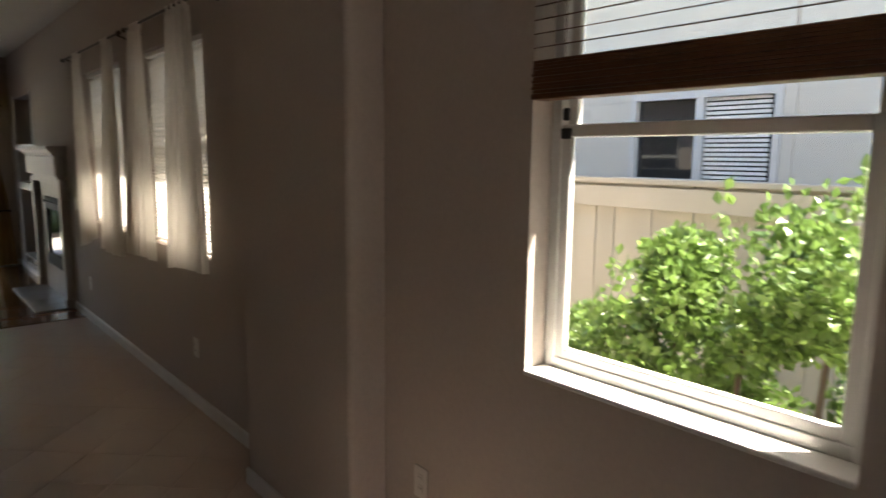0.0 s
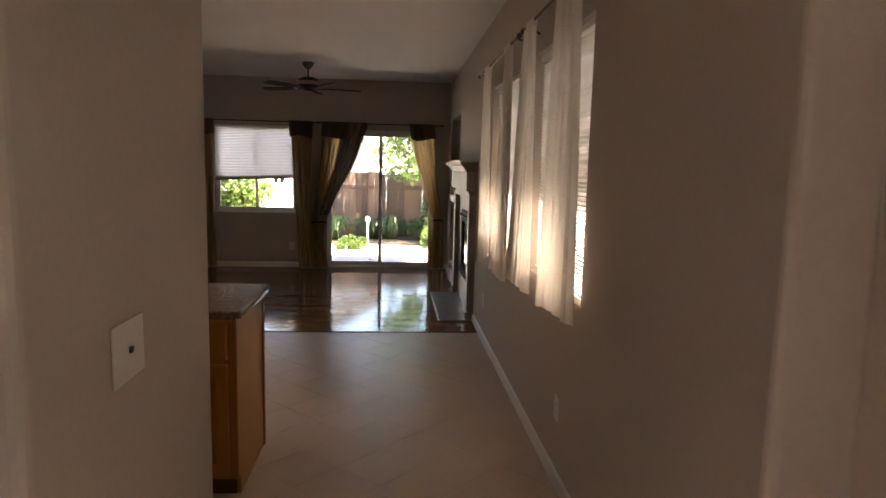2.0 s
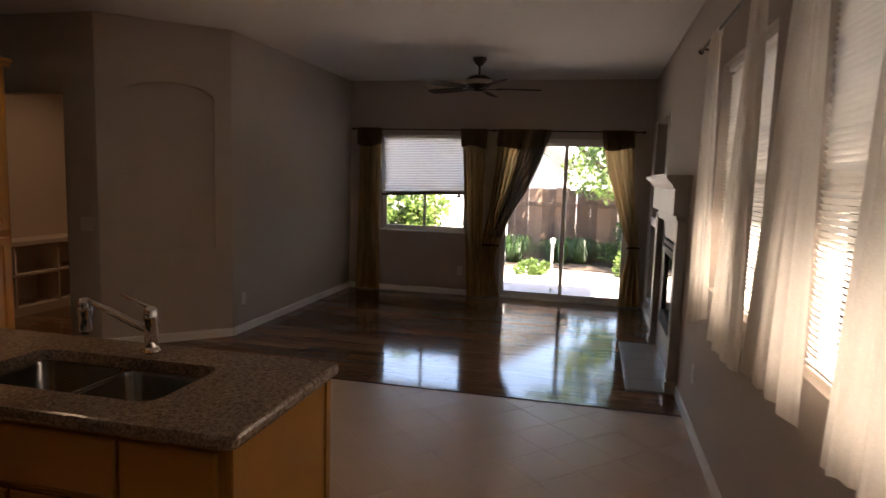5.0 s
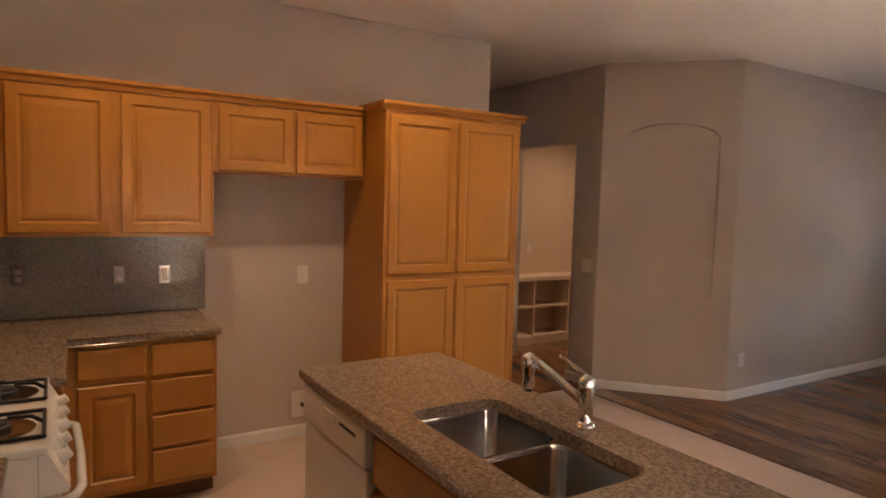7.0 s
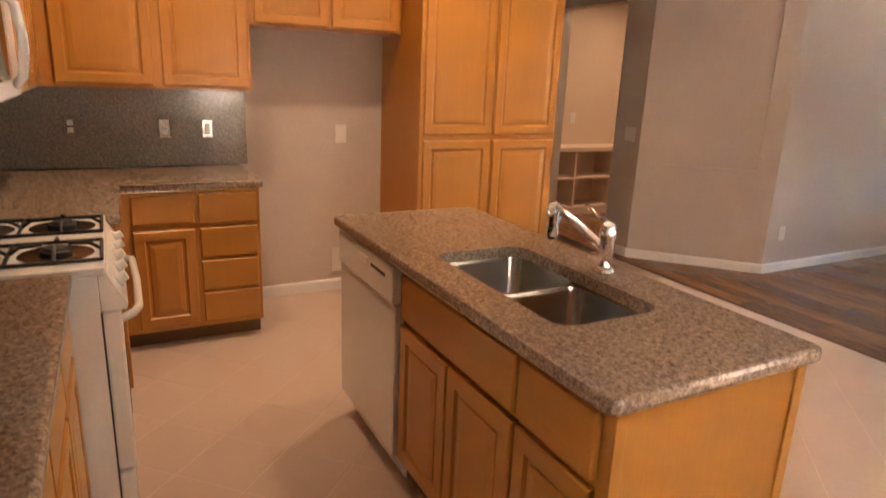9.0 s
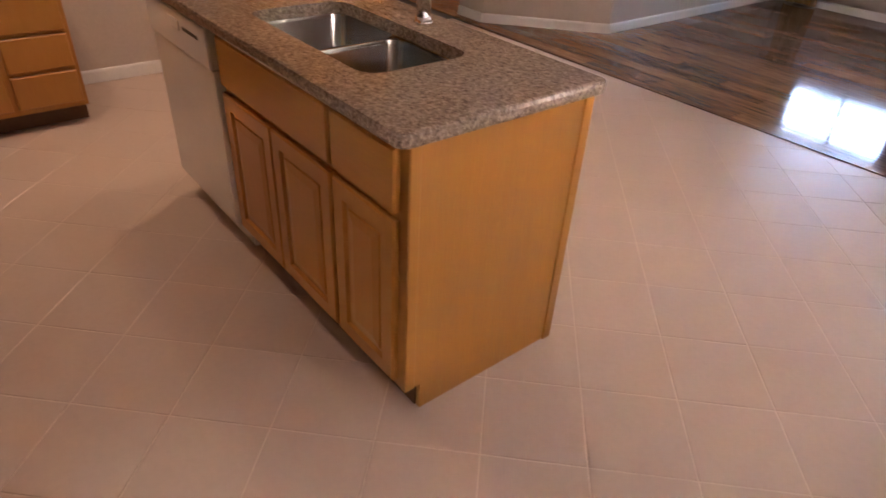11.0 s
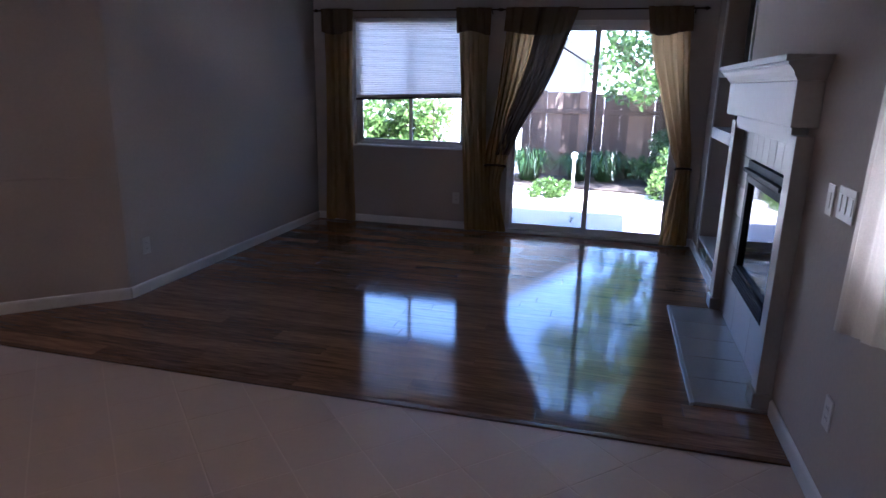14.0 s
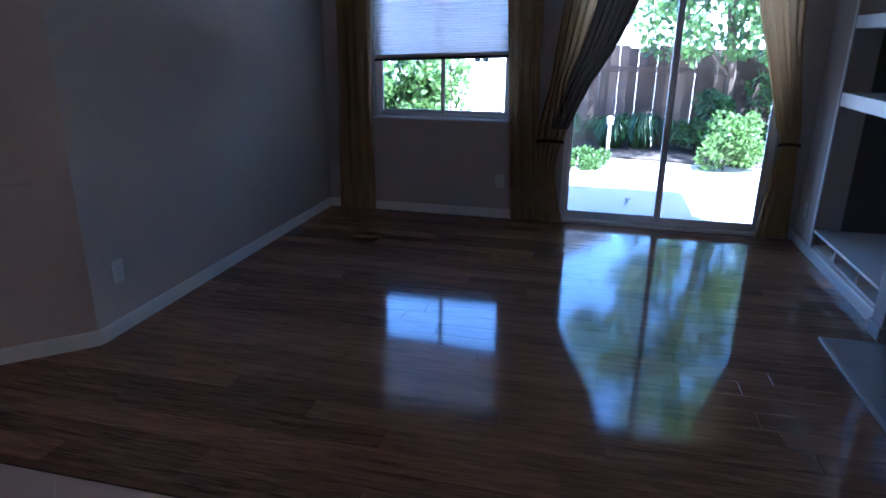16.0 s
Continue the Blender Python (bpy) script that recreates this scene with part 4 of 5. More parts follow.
# ---- range and microwave ----
def kitchen_range():
    x0, x1, y0, y1 = -1.628, -0.872, YK + 0.02, YK + 0.57
    e = thing("range", ((x0 + x1) / 2, (y0 + y1) / 2, 0), "white freestanding gas range with black grates", "stove")
    part("body", cube(x0, x1, y0, y1 - 0.02, 0.04, 0.895, 0.005), M_WHITE, e)
    part("base", cube(x0 + 0.02, x1 - 0.02, y0, y1 - 0.07, 0.003, 0.04), M_SLOT, e)
    top = part("cooktop", cube(x0 - 0.002, x1 + 0.002, y0, y1 + 0.005, 0.896, 0.922, 0.008), M_WHITE, e)
    part("backguard", cube(x0, x1, y0 - 0.018, y0 + 0.03, 0.923, 0.985, 0.008), M_WHITE, e)
    bm = bmesh.new()
    a = [bm.verts.new((x0, y, z)) for y, z in ((y1 - 0.018, 0.895), (y1 + 0.006, 0.895), (y1 + 0.055, 0.80), (y1 + 0.05, 0.785), (y1 - 0.018, 0.785))]
    b = [bm.verts.new((x1, v.co.y, v.co.z)) for v in a]
    bm.faces.new(a)
    bm.faces.new(b[::-1])
    for k in range(5):
        bm.faces.new((a[k], a[(k + 1) % 5], b[(k + 1) % 5], b[k]))
    panel = part("control_panel", bm, M_WHITE, e)
    nrm = Vector((0, 0.095, 0.049)).normalized()
    for k in range(5):
        p = Vector((x0 + 0.10 + k * (x1 - x0 - 0.20) / 4, y1 + 0.030, 0.848))
        part("knob", cyl(p, p + nrm * 0.012, 0.026, 0.024, 20, cyl(p + nrm * 0.012, p + nrm * 0.032, 0.018, 0.015, 20)), M_WHITE, panel)
    d = part("oven_door", cube(x0 + 0.004, x1 - 0.004, y1 - 0.018, y1 + 0.035, 0.235, 0.775, 0.008), M_WHITE, e)
    part("window", cube(x0 + 0.14, x1 - 0.14, y1 + 0.034, y1 + 0.037, 0.36, 0.62, 0.001), M_DARKGLASS, d)
    part("handle", tube([(x0 + 0.05, y1 + 0.03, 0.735), (x0 + 0.06, y1 + 0.07, 0.75), (x0 + 0.10, y1 + 0.085, 0.755), ((x0 + x1) / 2, y1 + 0.09, 0.757), (x1 - 0.10, y1 + 0.085, 0.755), (x1 - 0.06, y1 + 0.07, 0.75), (x1 - 0.05, y1 + 0.03, 0.735)], 0.013, 12), M_WHITE, d, smooth=True)
    part("drawer", cube(x0 + 0.004, x1 - 0.004, y1 - 0.018, y1 + 0.03, 0.05, 0.225, 0.008), M_WHITE, e)
    part("side_gap", cube(x1 - 0.001, x1 + 0.0015, y1 - 0.022, y1 - 0.016, 0.05, 0.78), M_SLOT, e)
    for gx in (x0 + 0.19, x1 - 0.19):
        for gy in (y0 + 0.17, y1 - 0.13):
            part("burner_well", lathe(((0.105, 0), (0.105, 0.002), (0.075, 0.003), (0.03, 0.003)), (gx, gy, 0.9215)), M_STEEL, top)
            part("burner_cap", lathe(((0.045, 0.003), (0.045, 0.014), (0.036, 0.018), (0.033, 0.024), (0.005, 0.025)), (gx, gy, 0.922)), M_BLACK, top)
            bm = None
            s = 0.125
            for sx, sy in ((1, 0), (-1, 0), (0, 1), (0, -1)):
                p0 = (gx + sx * 0.035, gy + sy * 0.035, 0.956)
                p1 = (gx + sx * s * 0.75, gy + sy * s * 0.75, 0.952)
                p2 = (gx + sx * s, gy + sy * s, 0.930)
                bm = tube((p0, p1, p2), 0.006, 6, bm)
            for sx in (-1, 1):
                bm = tube(((gx - s, gy + sx * s, 0.930), (gx + s, gy + sx * s, 0.930)), 0.006, 6, bm)
                bm = tube(((gx + sx * s, gy - s, 0.930), (gx + sx * s, gy + s, 0.930)), 0.006, 6, bm)
            part("grate", bm, M_BLACK, e)


kitchen_range()


def microwave():
    x0, x1, y0, y1, z0, z1 = -1.64, -0.876, YK + 0.002, YK + 0.35, 1.365, 1.795
    e = thing("microwave", ((x0 + x1) / 2, (y0 + y1) / 2, z0), "white over-the-range microwave with dark window", "microwave")
    part("body", cube(x0, x1, y0, y1 - 0.03, z0, z1, 0.004), M_WHITE, e)
    d = part("door", cube(x0 + 0.17, x1, y1 - 0.029, y1, z0 + 0.012, z1 - 0.075, 0.008), M_WHITE, e)
    part("window", cube(x0 + 0.28, x1 - 0.06, y1 - 0.001, y1 + 0.002, z0 + 0.07, z1 - 0.12, 0.001), M_DARKGLASS, d)
    part("handle", tube([(x0 + 0.205, y1, z0 + 0.05), (x0 + 0.205, y1 + 0.03, z0 + 0.08), (x0 + 0.205, y1 + 0.042, z0 + 0.17), (x0 + 0.205, y1 + 0.042, z0 + 0.22), (x0 + 0.205, y1 + 0.03, z0 + 0.31), (x0 + 0.205, y1, z0 + 0.34)], 0.016, 12), M_WHITE, d, smooth=True)
    part("keypad", cube(x0, x0 + 0.168, y1 - 0.029, y1 - 0.001, z0 + 0.012, z1 - 0.075, 0.006), M_WHITE, e)
    v = part("vent_grille", cube(x0, x1, y1 - 0.029, y1 - 0.004, z1 - 0.072, z1, 0.006), M_WHITE, e)
    part("emblem", cube(x0 + 0.40, x0 + 0.412, y1 - 0.005, y1 - 0.003, z1 - 0.045, z1 - 0.025), M_SLOT, v)


microwave()

# ---- island ----
IX0, IX1, IY0, IY1 = -1.345, 0.312, 4.485, 5.11
c = unit("sink_cabinet", (-0.4, 4.8, 0), "honey oak sink base cabinet in the island")
part("body", cube(-0.742, -0.022, IY0 + 0.02, IY1, 0.10, 0.66, 0.002), M_OAK, c)
part("front_rail", cube(-0.742, -0.022, IY0 + 0.02, IY0 + 0.045, 0.661, 0.874, 0.002), M_OAK, c)
part("back_rail", cube(-0.742, -0.022, IY1 - 0.03, IY1, 0.661, 0.874, 0.002), M_OAK, c)
part("toe_kick", cube(-0.742, -0.022, IY0 + 0.07, IY1, 0.003, 0.10), M_TOESHADE, c)
F = (0, -1, 0)
door_panel(c, (-0.735, IY0 + 0.02, 0.125), X1, F, 0.35, 0.53)
door_panel(c, (-0.377, IY0 + 0.02, 0.125), X1, F, 0.35, 0.53)
door_panel(c, (-0.735, IY0 + 0.02, 0.68), X1, F, 0.708, 0.165, "false_front", M_OAKH, True)
c = unit("drawer_cabinet", (0.14, 4.8, 0), "narrow honey oak island cabinet with plain end panel")
part("body", cube(-0.020, IX1 - 0.018, IY0 + 0.02, IY1, 0.10, 0.874, 0.002), M_OAK, c)
part("toe_kick", cube(-0.020, IX1 - 0.018, IY0 + 0.07, IY1, 0.003, 0.10), M_TOESHADE, c)
door_panel(c, (-0.012, IY0 + 0.02, 0.125), X1, F, 0.288, 0.53)
door_panel(c, (-0.012, IY0 + 0.02, 0.68), X1, F, 0.288, 0.165, "drawer", M_OAKH, True)
bm = wall("x", IX1, IX1 - 0.017, IY0 + 0.018, IY1, 0.002, 0.874, ((IY0 + 0.018, IY0 + 0.075, 0.002, 0.10),))
part("end_panel", bm, M_OAK, c)
part("corner_strip", cube(IX1 + 0.0005, IX1 + 0.008, IY1 - 0.03, IY1 + 0.004, 0.003, 0.874, 0.002), M_OAK, c)
part("corner_strip", cube(IX1 + 0.0005, IX1 + 0.005, IY0 + 0.018, IY0 + 0.05, 0.101, 0.874, 0.002), M_OAK, c)
solo("island_back_panel", cube(IX0, IX1, IY1 + 0.001, IY1 + 0.012, 0.003, 0.874, 0.002), M_OAK, "plain honey oak back panel of the island", "panel")


def dishwasher():
    x0, x1 = -1.34, -0.746
    e = thing("dishwasher", ((x0 + x1) / 2, 4.8, 0), "white built-in dishwasher in the island", "dishwasher")
    part("body", cube(x0, x1, IY0 + 0.03, IY1, 0.10, 0.872), M_WHITE, e)
    part("toe_panel", cube(x0, x1, IY0 + 0.05, IY0 + 0.08, 0.003, 0.115, 0.003), M_WHITE, e)
    part("door", cube(x0 + 0.003, x1 - 0.003, IY0 - 0.012, IY0 + 0.028, 0.12, 0.72, 0.006), M_WHITE, e)
    p = part("control_panel", cube(x0 + 0.003, x1 - 0.003, IY0 - 0.022, IY0 + 0.028, 0.725, 0.865, 0.008), M_WHITE, e)
    part("latch", cube(-1.09, -0.99, IY0 - 0.027, IY0 - 0.021, 0.80, 0.835, 0.003), M_WHITE, p)
    part("buttons", cube(-0.96, -0.82, IY0 - 0.0235, IY0 - 0.0215, 0.81, 0.822), M_SLOT, p)


dishwasher()


def rounded(x0, x1, y0, y1, r, n=6):
    pts = []
    for cx, cy, a in ((x1 - r, y1 - r, 0), (x0 + r, y1 - r, 90), (x0 + r, y0 + r, 180), (x1 - r, y0 + r, 270)):
        pts += [(cx + r * math.cos(radians(a + 90 * k / n)), cy + r * math.sin(radians(a + 90 * k / n))) for k in range(n + 1)]
    return pts


BOWLS = ((-0.70, -0.365, 4.59, 4.945), (-0.335, 0.01, 4.59, 4.93))


def island_top():
    """The granite top with two rounded sink cut-outs and a rolled edge."""
    z0, z1 = 0.875, 0.915
    outer = rounded(-1.385, 0.352, 4.45, 5.128, 0.03, 4)
    bm = bmesh.new()

    def loop(pts, z):
        v = [bm.verts.new((x, y, z)) for x, y in pts]
        return v, [bm.edges.new((v[k], v[(k + 1) % len(v)])) for k in range(len(v))]

    r = 0.012
    ins = rounded(-1.385 + r, 0.352 - r, 4.45 + r, 5.128 - r, 0.022, 4)
    cut = rounded(-0.70, 0.01, 4.59, 4.94, 0.06)
    rings = []
    top, te = loop(ins, z1)
    hole, he = loop(cut, z1)
    bmesh.ops.triangle_fill(bm, edges=te + he, use_beauty=True)
    mids = [loop([(a[0] + (b[0] - a[0]) * s, a[1] + (b[1] - a[1]) * s) for a, b in zip(outer, ins)], z)[0] for s, z in ((0.3, z1 - 0.003), (0.0, z1 - r), (0.0, z0 + r), (0.3, z0 + 0.003))]
    low, le = loop(ins, z0)
    hlow, hle = loop(cut, z0)
    bmesh.ops.triangle_fill(bm, edges=le + hle, use_beauty=True)
    seq = [top] + mids + [low]
    for a, b in zip(seq, seq[1:]):
        for k in range(len(a)):
            bm.faces.new((a[k], a[(k + 1) % len(a)], b[(k + 1) % len(a)], b[k]))
    for k in range(len(hole)):
        bm.faces.new((hole[k], hole[(k + 1) % len(hole)], hlow[(k + 1) % len(hole)], hlow[k]))
    return bm


solo("island_worktop", island_top(), M_GRAN, "speckled brown granite island top with sink cut-out", "worktop")


def sink():
    e = thing("kitchen_sink", (-0.35, 4.77, 0.70), "undermounted double-bowl stainless steel sink", "sink")
    for x0, x1, y0, y1 in BOWLS:
        bm = bmesh.new()
        depth = [(0.0, 0.874), (0.004, 0.86), (0.012, 0.72), (0.03, 0.70), (0.09, 0.694)]
        loops = [[bm.verts.new((x, y, z)) for x, y in rounded(x0 - 0.006 + d, x1 + 0.006 - d, y0 - 0.006 + d, y1 + 0.006 - d, max(0.02, 0.055 - d * 0.3))] for d, z in depth]
        for a, b in zip(loops, loops[1:]):
            for k in range(len(a)):
                bm.faces.new((a[k], a[(k + 1) % len(a)], b[(k + 1) % len(a)], b[k]))
        bm.faces.new(loops[-1])
        b = part("bowl", bm, M_STEEL, e, smooth=True)
        part("drain", lathe(((0.045, 0), (0.045, 0.004), (0.03, 0.005), (0.028, 0.001)), ((x0 + x1) / 2, (y0 + y1) / 2, 0.6945)), M_CHROME, b)
    part("divider", cube(-0.362, -0.338, 4.588, 4.942, 0.84, 0.872, 0.008), M_STEEL, e)
    part("rim", wall("y", 4.583, 4.588, -0.705, 0.015, 0.85, 0.874), M_STEEL, e)


sink()


def faucet():
    fx, fy = -0.325, 5.02
    e = thing("faucet", (fx, fy, 0.915), "chrome single-lever kitchen faucet with pull-out head", "faucet")
    part("base", lathe(((0.032, 0), (0.032, 0.006), (0.026, 0.012), (0.024, 0.02)), (fx, fy, 0.9152)), M_CHROME, e, smooth=True)
    part("body", lathe(((0.023, 0.02), (0.023, 0.11), (0.026, 0.118), (0.026, 0.13), (0.024, 0.15), (0.017, 0.163), (0.004, 0.167)), (fx, fy, 0.915)), M_CHROME, e, smooth=True)
    part("lever", tube(((fx, fy, 1.075), (fx - 0.04, fy - 0.005, 1.090), (fx - 0.11, fy - 0.01, 1.118)), 0.007, 10), M_CHROME, e, smooth=True)
    part("spout", tube(((fx, fy, 0.985), (fx - 0.06, fy - 0.005, 1.01), (fx - 0.15, fy - 0.015, 1.05), (fx - 0.235, fy - 0.025, 1.085)), 0.015, 12), M_CHROME, e, smooth=True)
    hx, hy = fx - 0.25, fy - 0.027
    h = part("spray_head", lathe(((0.016, 0), (0.022, 0.004), (0.021, 0.05), (0.026, 0.07), (0.028, 0.10), (0.022, 0.118), (0.006, 0.124)), (hx, hy, 0.975)), M_CHROME, e, smooth=True)
    part("nozzle", cyl((hx, hy, 0.965), (hx, hy, 0.975), 0.013), M_SLOT, h)


faucet()


def downlight(x, y, group):
    e = thing("recessed_downlight", (x, y, H - 0.005), "round white recessed ceiling light, lit", "ceiling light", group)
    part("trim_ring", lathe(((0.066, 0.0), (0.082, -0.004), (0.082, -0.006), (0.064, -0.008)), (x, y, H)), M_TRIM, e)
    part("lens", lathe(((0.062, -0.0085), (0.062, -0.0095), (0.01, -0.010)), (x, y, H)), M_BULB, e)


# the study fixture is added along with its lamp; none is seen there
for lx, ly in DOWNLIGHTS:
    downlight(lx, ly, "kitchen downlights" if lx > -3 else "")


# ---- fireplace ----
def fireplace():
    e = thing("fireplace", (XR - 0.05, 8.8, 0), "cream painted fireplace mantel with tile surround and black insert", "fireplace")
    fx = XR - 0.075
    for y0, y1 in ((7.975, 8.085), (9.43, 9.56)):
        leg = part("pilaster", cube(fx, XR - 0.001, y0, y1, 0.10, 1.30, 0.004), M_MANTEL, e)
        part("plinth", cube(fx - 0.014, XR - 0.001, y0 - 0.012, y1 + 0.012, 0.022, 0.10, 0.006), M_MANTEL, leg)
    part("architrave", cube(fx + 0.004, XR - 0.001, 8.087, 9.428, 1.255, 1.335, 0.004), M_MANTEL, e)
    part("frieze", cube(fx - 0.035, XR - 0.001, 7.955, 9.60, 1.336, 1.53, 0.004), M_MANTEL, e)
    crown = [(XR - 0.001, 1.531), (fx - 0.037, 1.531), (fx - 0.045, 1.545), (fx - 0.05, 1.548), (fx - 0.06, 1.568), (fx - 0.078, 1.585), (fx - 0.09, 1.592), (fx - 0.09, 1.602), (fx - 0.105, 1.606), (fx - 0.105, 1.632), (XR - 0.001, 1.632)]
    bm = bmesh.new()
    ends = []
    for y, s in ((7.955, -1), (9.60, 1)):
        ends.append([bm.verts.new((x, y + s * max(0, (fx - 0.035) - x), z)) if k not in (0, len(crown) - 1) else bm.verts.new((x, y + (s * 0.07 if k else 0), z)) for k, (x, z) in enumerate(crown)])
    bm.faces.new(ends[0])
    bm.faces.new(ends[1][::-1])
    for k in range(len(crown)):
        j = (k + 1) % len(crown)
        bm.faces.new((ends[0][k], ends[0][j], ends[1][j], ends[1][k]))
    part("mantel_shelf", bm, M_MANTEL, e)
    # tile surround
    tx = XR - 0.018
    sur = part("surround_bed", wall("x", tx + 0.006, XR - 0.001, 8.087, 9.428, 0.022, 1.254, ((8.19, 9.09, 0.33, 1.09),)), M_FPGROUT, e)
    n = 9
    w = (9.428 - 8.087) / n
    for k in range(n):
        y = 8.087 + k * w
        part("tile", cube(tx, tx + 0.0065, y + 0.002, y + w - 0.002, 1.094, 1.252, 0.002), M_FPTILE, sur)
    for k in range(3):      # large slabs under the firebox
        y = 8.087 + k * w * 3
        part("tile", cube(tx, tx + 0.0065, y + 0.0012, y + w * 3 - 0.0012, 0.024, 0.326, 0.002), M_FPTILE, sur)
    for k in range(4):
        z = 0.33 + 0.19 * k
        part("tile", cube(tx, tx + 0.0065, 8.089, 8.186, z + 0.002, z + 0.188, 0.002), M_FPTILE, sur)
        part("tile", cube(tx, tx + 0.0065, 9.094, 9.426, z + 0.002, z + 0.188, 0.002), M_FPTILE, sur)
    # insert
    ins = thing("fireplace_insert", (XR + 0.1, 8.64, 0.33), "black gas fireplace insert with reflective glass", "fireplace insert")
    part("frame", wall("x", XR - 0.032, XR - 0.004, 8.194, 9.086, 0.334, 1.086, ((8.26, 9.02, 0.45, 0.97),)), M_INSERT, ins)
    g = part("glass", cube(XR - 0.012, XR - 0.008, 8.262, 9.018, 0.452, 0.968), M_DARKGLASS, ins)
    part("hood", cube(XR - 0.06, XR - 0.033, 8.20, 9.08, 1.02, 1.045, 0.006), M_INSERT, ins)
    part("frame_edge", cube(XR - 0.036, XR - 0.0325, 8.25, 9.03, 0.965, 1.0, 0.001), M_INSERT, ins)
    for k in range(5):
        z = 0.35 + k * 0.019
        part("louver", cube(XR - 0.046, XR - 0.033, 8.23, 9.05, z, z + 0.009, 0.002), M_INSERT, ins)
    part("firebox_back", cube(XR + 0.155, XR + 0.158, 8.195, 9.085, 0.335, 1.085), M_INSERT, ins)
    # hearth
    hz = thing("hearth", (1.67, 8.67, 0), "low cream tile hearth with pale edge strip", "hearth")
    part("bed", cube(1.505, XR - 0.001, 7.955, 9.40, 0.005, 0.014), M_FPGROUT, hz)
    m = 5
    for i in range(m):
        y = 7.957 + i * (9.398 - 7.957) / m
        part("tile", cube(1.508, 1.507 + 0.34, y + 0.002, y + (9.398 - 7.957) / m - 0.002, 0.014, 0.021, 0.002), M_FPTILE, hz)
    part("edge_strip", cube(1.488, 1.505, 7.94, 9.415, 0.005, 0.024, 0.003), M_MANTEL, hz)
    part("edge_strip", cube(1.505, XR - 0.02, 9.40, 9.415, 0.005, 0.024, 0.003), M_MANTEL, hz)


fireplace()


def media_alcove():
    y0, y1, z0, z1 = ALCOVE
    d = 0.55
    e = thing("media_alcove", (XR + 0.3, 10.26, z0), "built-in media alcove with white shelves and dark back", "shelf", kind=S)
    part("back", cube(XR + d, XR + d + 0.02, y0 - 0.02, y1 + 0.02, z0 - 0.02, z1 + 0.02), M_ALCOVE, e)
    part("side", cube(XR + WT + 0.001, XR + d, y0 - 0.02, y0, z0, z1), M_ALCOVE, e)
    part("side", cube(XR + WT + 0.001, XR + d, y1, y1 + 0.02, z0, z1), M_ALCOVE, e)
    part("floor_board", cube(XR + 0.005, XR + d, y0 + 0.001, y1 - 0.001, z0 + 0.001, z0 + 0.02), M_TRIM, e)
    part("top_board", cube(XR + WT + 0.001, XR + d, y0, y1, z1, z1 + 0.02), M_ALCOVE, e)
    for za, zb in ((0.205, 0.225), (1.095, 1.185), (1.59, 1.67)):
        part("shelf", cube(XR - 0.012, XR + d - 0.001, y0 + 0.001, y1 - 0.001, za, zb, 0.003), M_TRIM, e)
    for y in (y0 + 0.4, y0 + 0.8):
        part("divider", cube(XR + 0.01, XR + d - 0.001, y - 0.01, y + 0.01, z0 + 0.021, 0.204), M_TRIM, e)
    part("side_trim", cube(XR - 0.014, XR - 0.0005, y1 + 0.001, y1 + 0.05, 0.09, z1 + 0.03, 0.003), M_TRIM, e)
    part("side_trim", cube(XR - 0.014, XR - 0.0005, y0 - 0.05, y0 - 0.001, 0.09, z1 + 0.03, 0.003), M_TRIM, e)


media_alcove()


# ---- ceiling fan ----
def ceiling_fan():
    x, y = -0.07, 9.85
    e = thing("ceiling_fan", (x, y, H), "dark bronze five-blade ceiling fan, at rest", "ceiling fan")
    part("canopy", lathe(((0.075, -0.001), (0.075, -0.02), (0.05, -0.06), (0.022, -0.085), (0.014, -0.09)), (x, y, H)), M_BRONZE, e, smooth=True)
    part("downrod", cyl((x, y, H - 0.085), (x, y, H - 0.19), 0.012), M_BRONZE, e)
    part("motor_housing", lathe(((0.02, -0.175), (0.07, -0.185), (0.125, -0.21), (0.135, -0.24), (0.135, -0.275), (0.115, -0.30), (0.07, -0.32), (0.06, -0.345), (0.02, -0.35)), (x, y, H)), M_BRONZE, e, smooth=True)
    # paler ring round the motor housing
    part("pale_band", lathe(((0.1365, -0.235), (0.139, -0.245), (0.139, -0.27), (0.1365, -0.28)), (x, y, H)), M_FANBAND, e)
    for k in range(5):
        a = radians(13 + 72 * k)
        m = Matrix.Translation((x, y, H - 0.325)) @ Matrix.Rotation(a, 4, "Z") @ Matrix.Rotation(radians(12), 4, "X")
        bm = cube(0.06, 0.24, -0.018, 0.018, -0.004, 0.004, 0.002)
        bmesh.ops.transform(bm, matrix=m, verts=bm.verts)
        arm = part("blade_arm", bm, M_BRONZE, e)
        outline = [(0.19, -0.045), (0.30, -0.058), (0.55, -0.068), (0.63, -0.06), (0.66, -0.03), (0.66, 0.03), (0.63, 0.06), (0.55, 0.068), (0.30, 0.058), (0.19, 0.045)]
        bm = prism(outline, 0.005, 0.012)
        bmesh.ops.transform(bm, matrix=m, verts=bm.verts)
        part("blade", bm, M_BLADE, arm)


ceiling_fan()


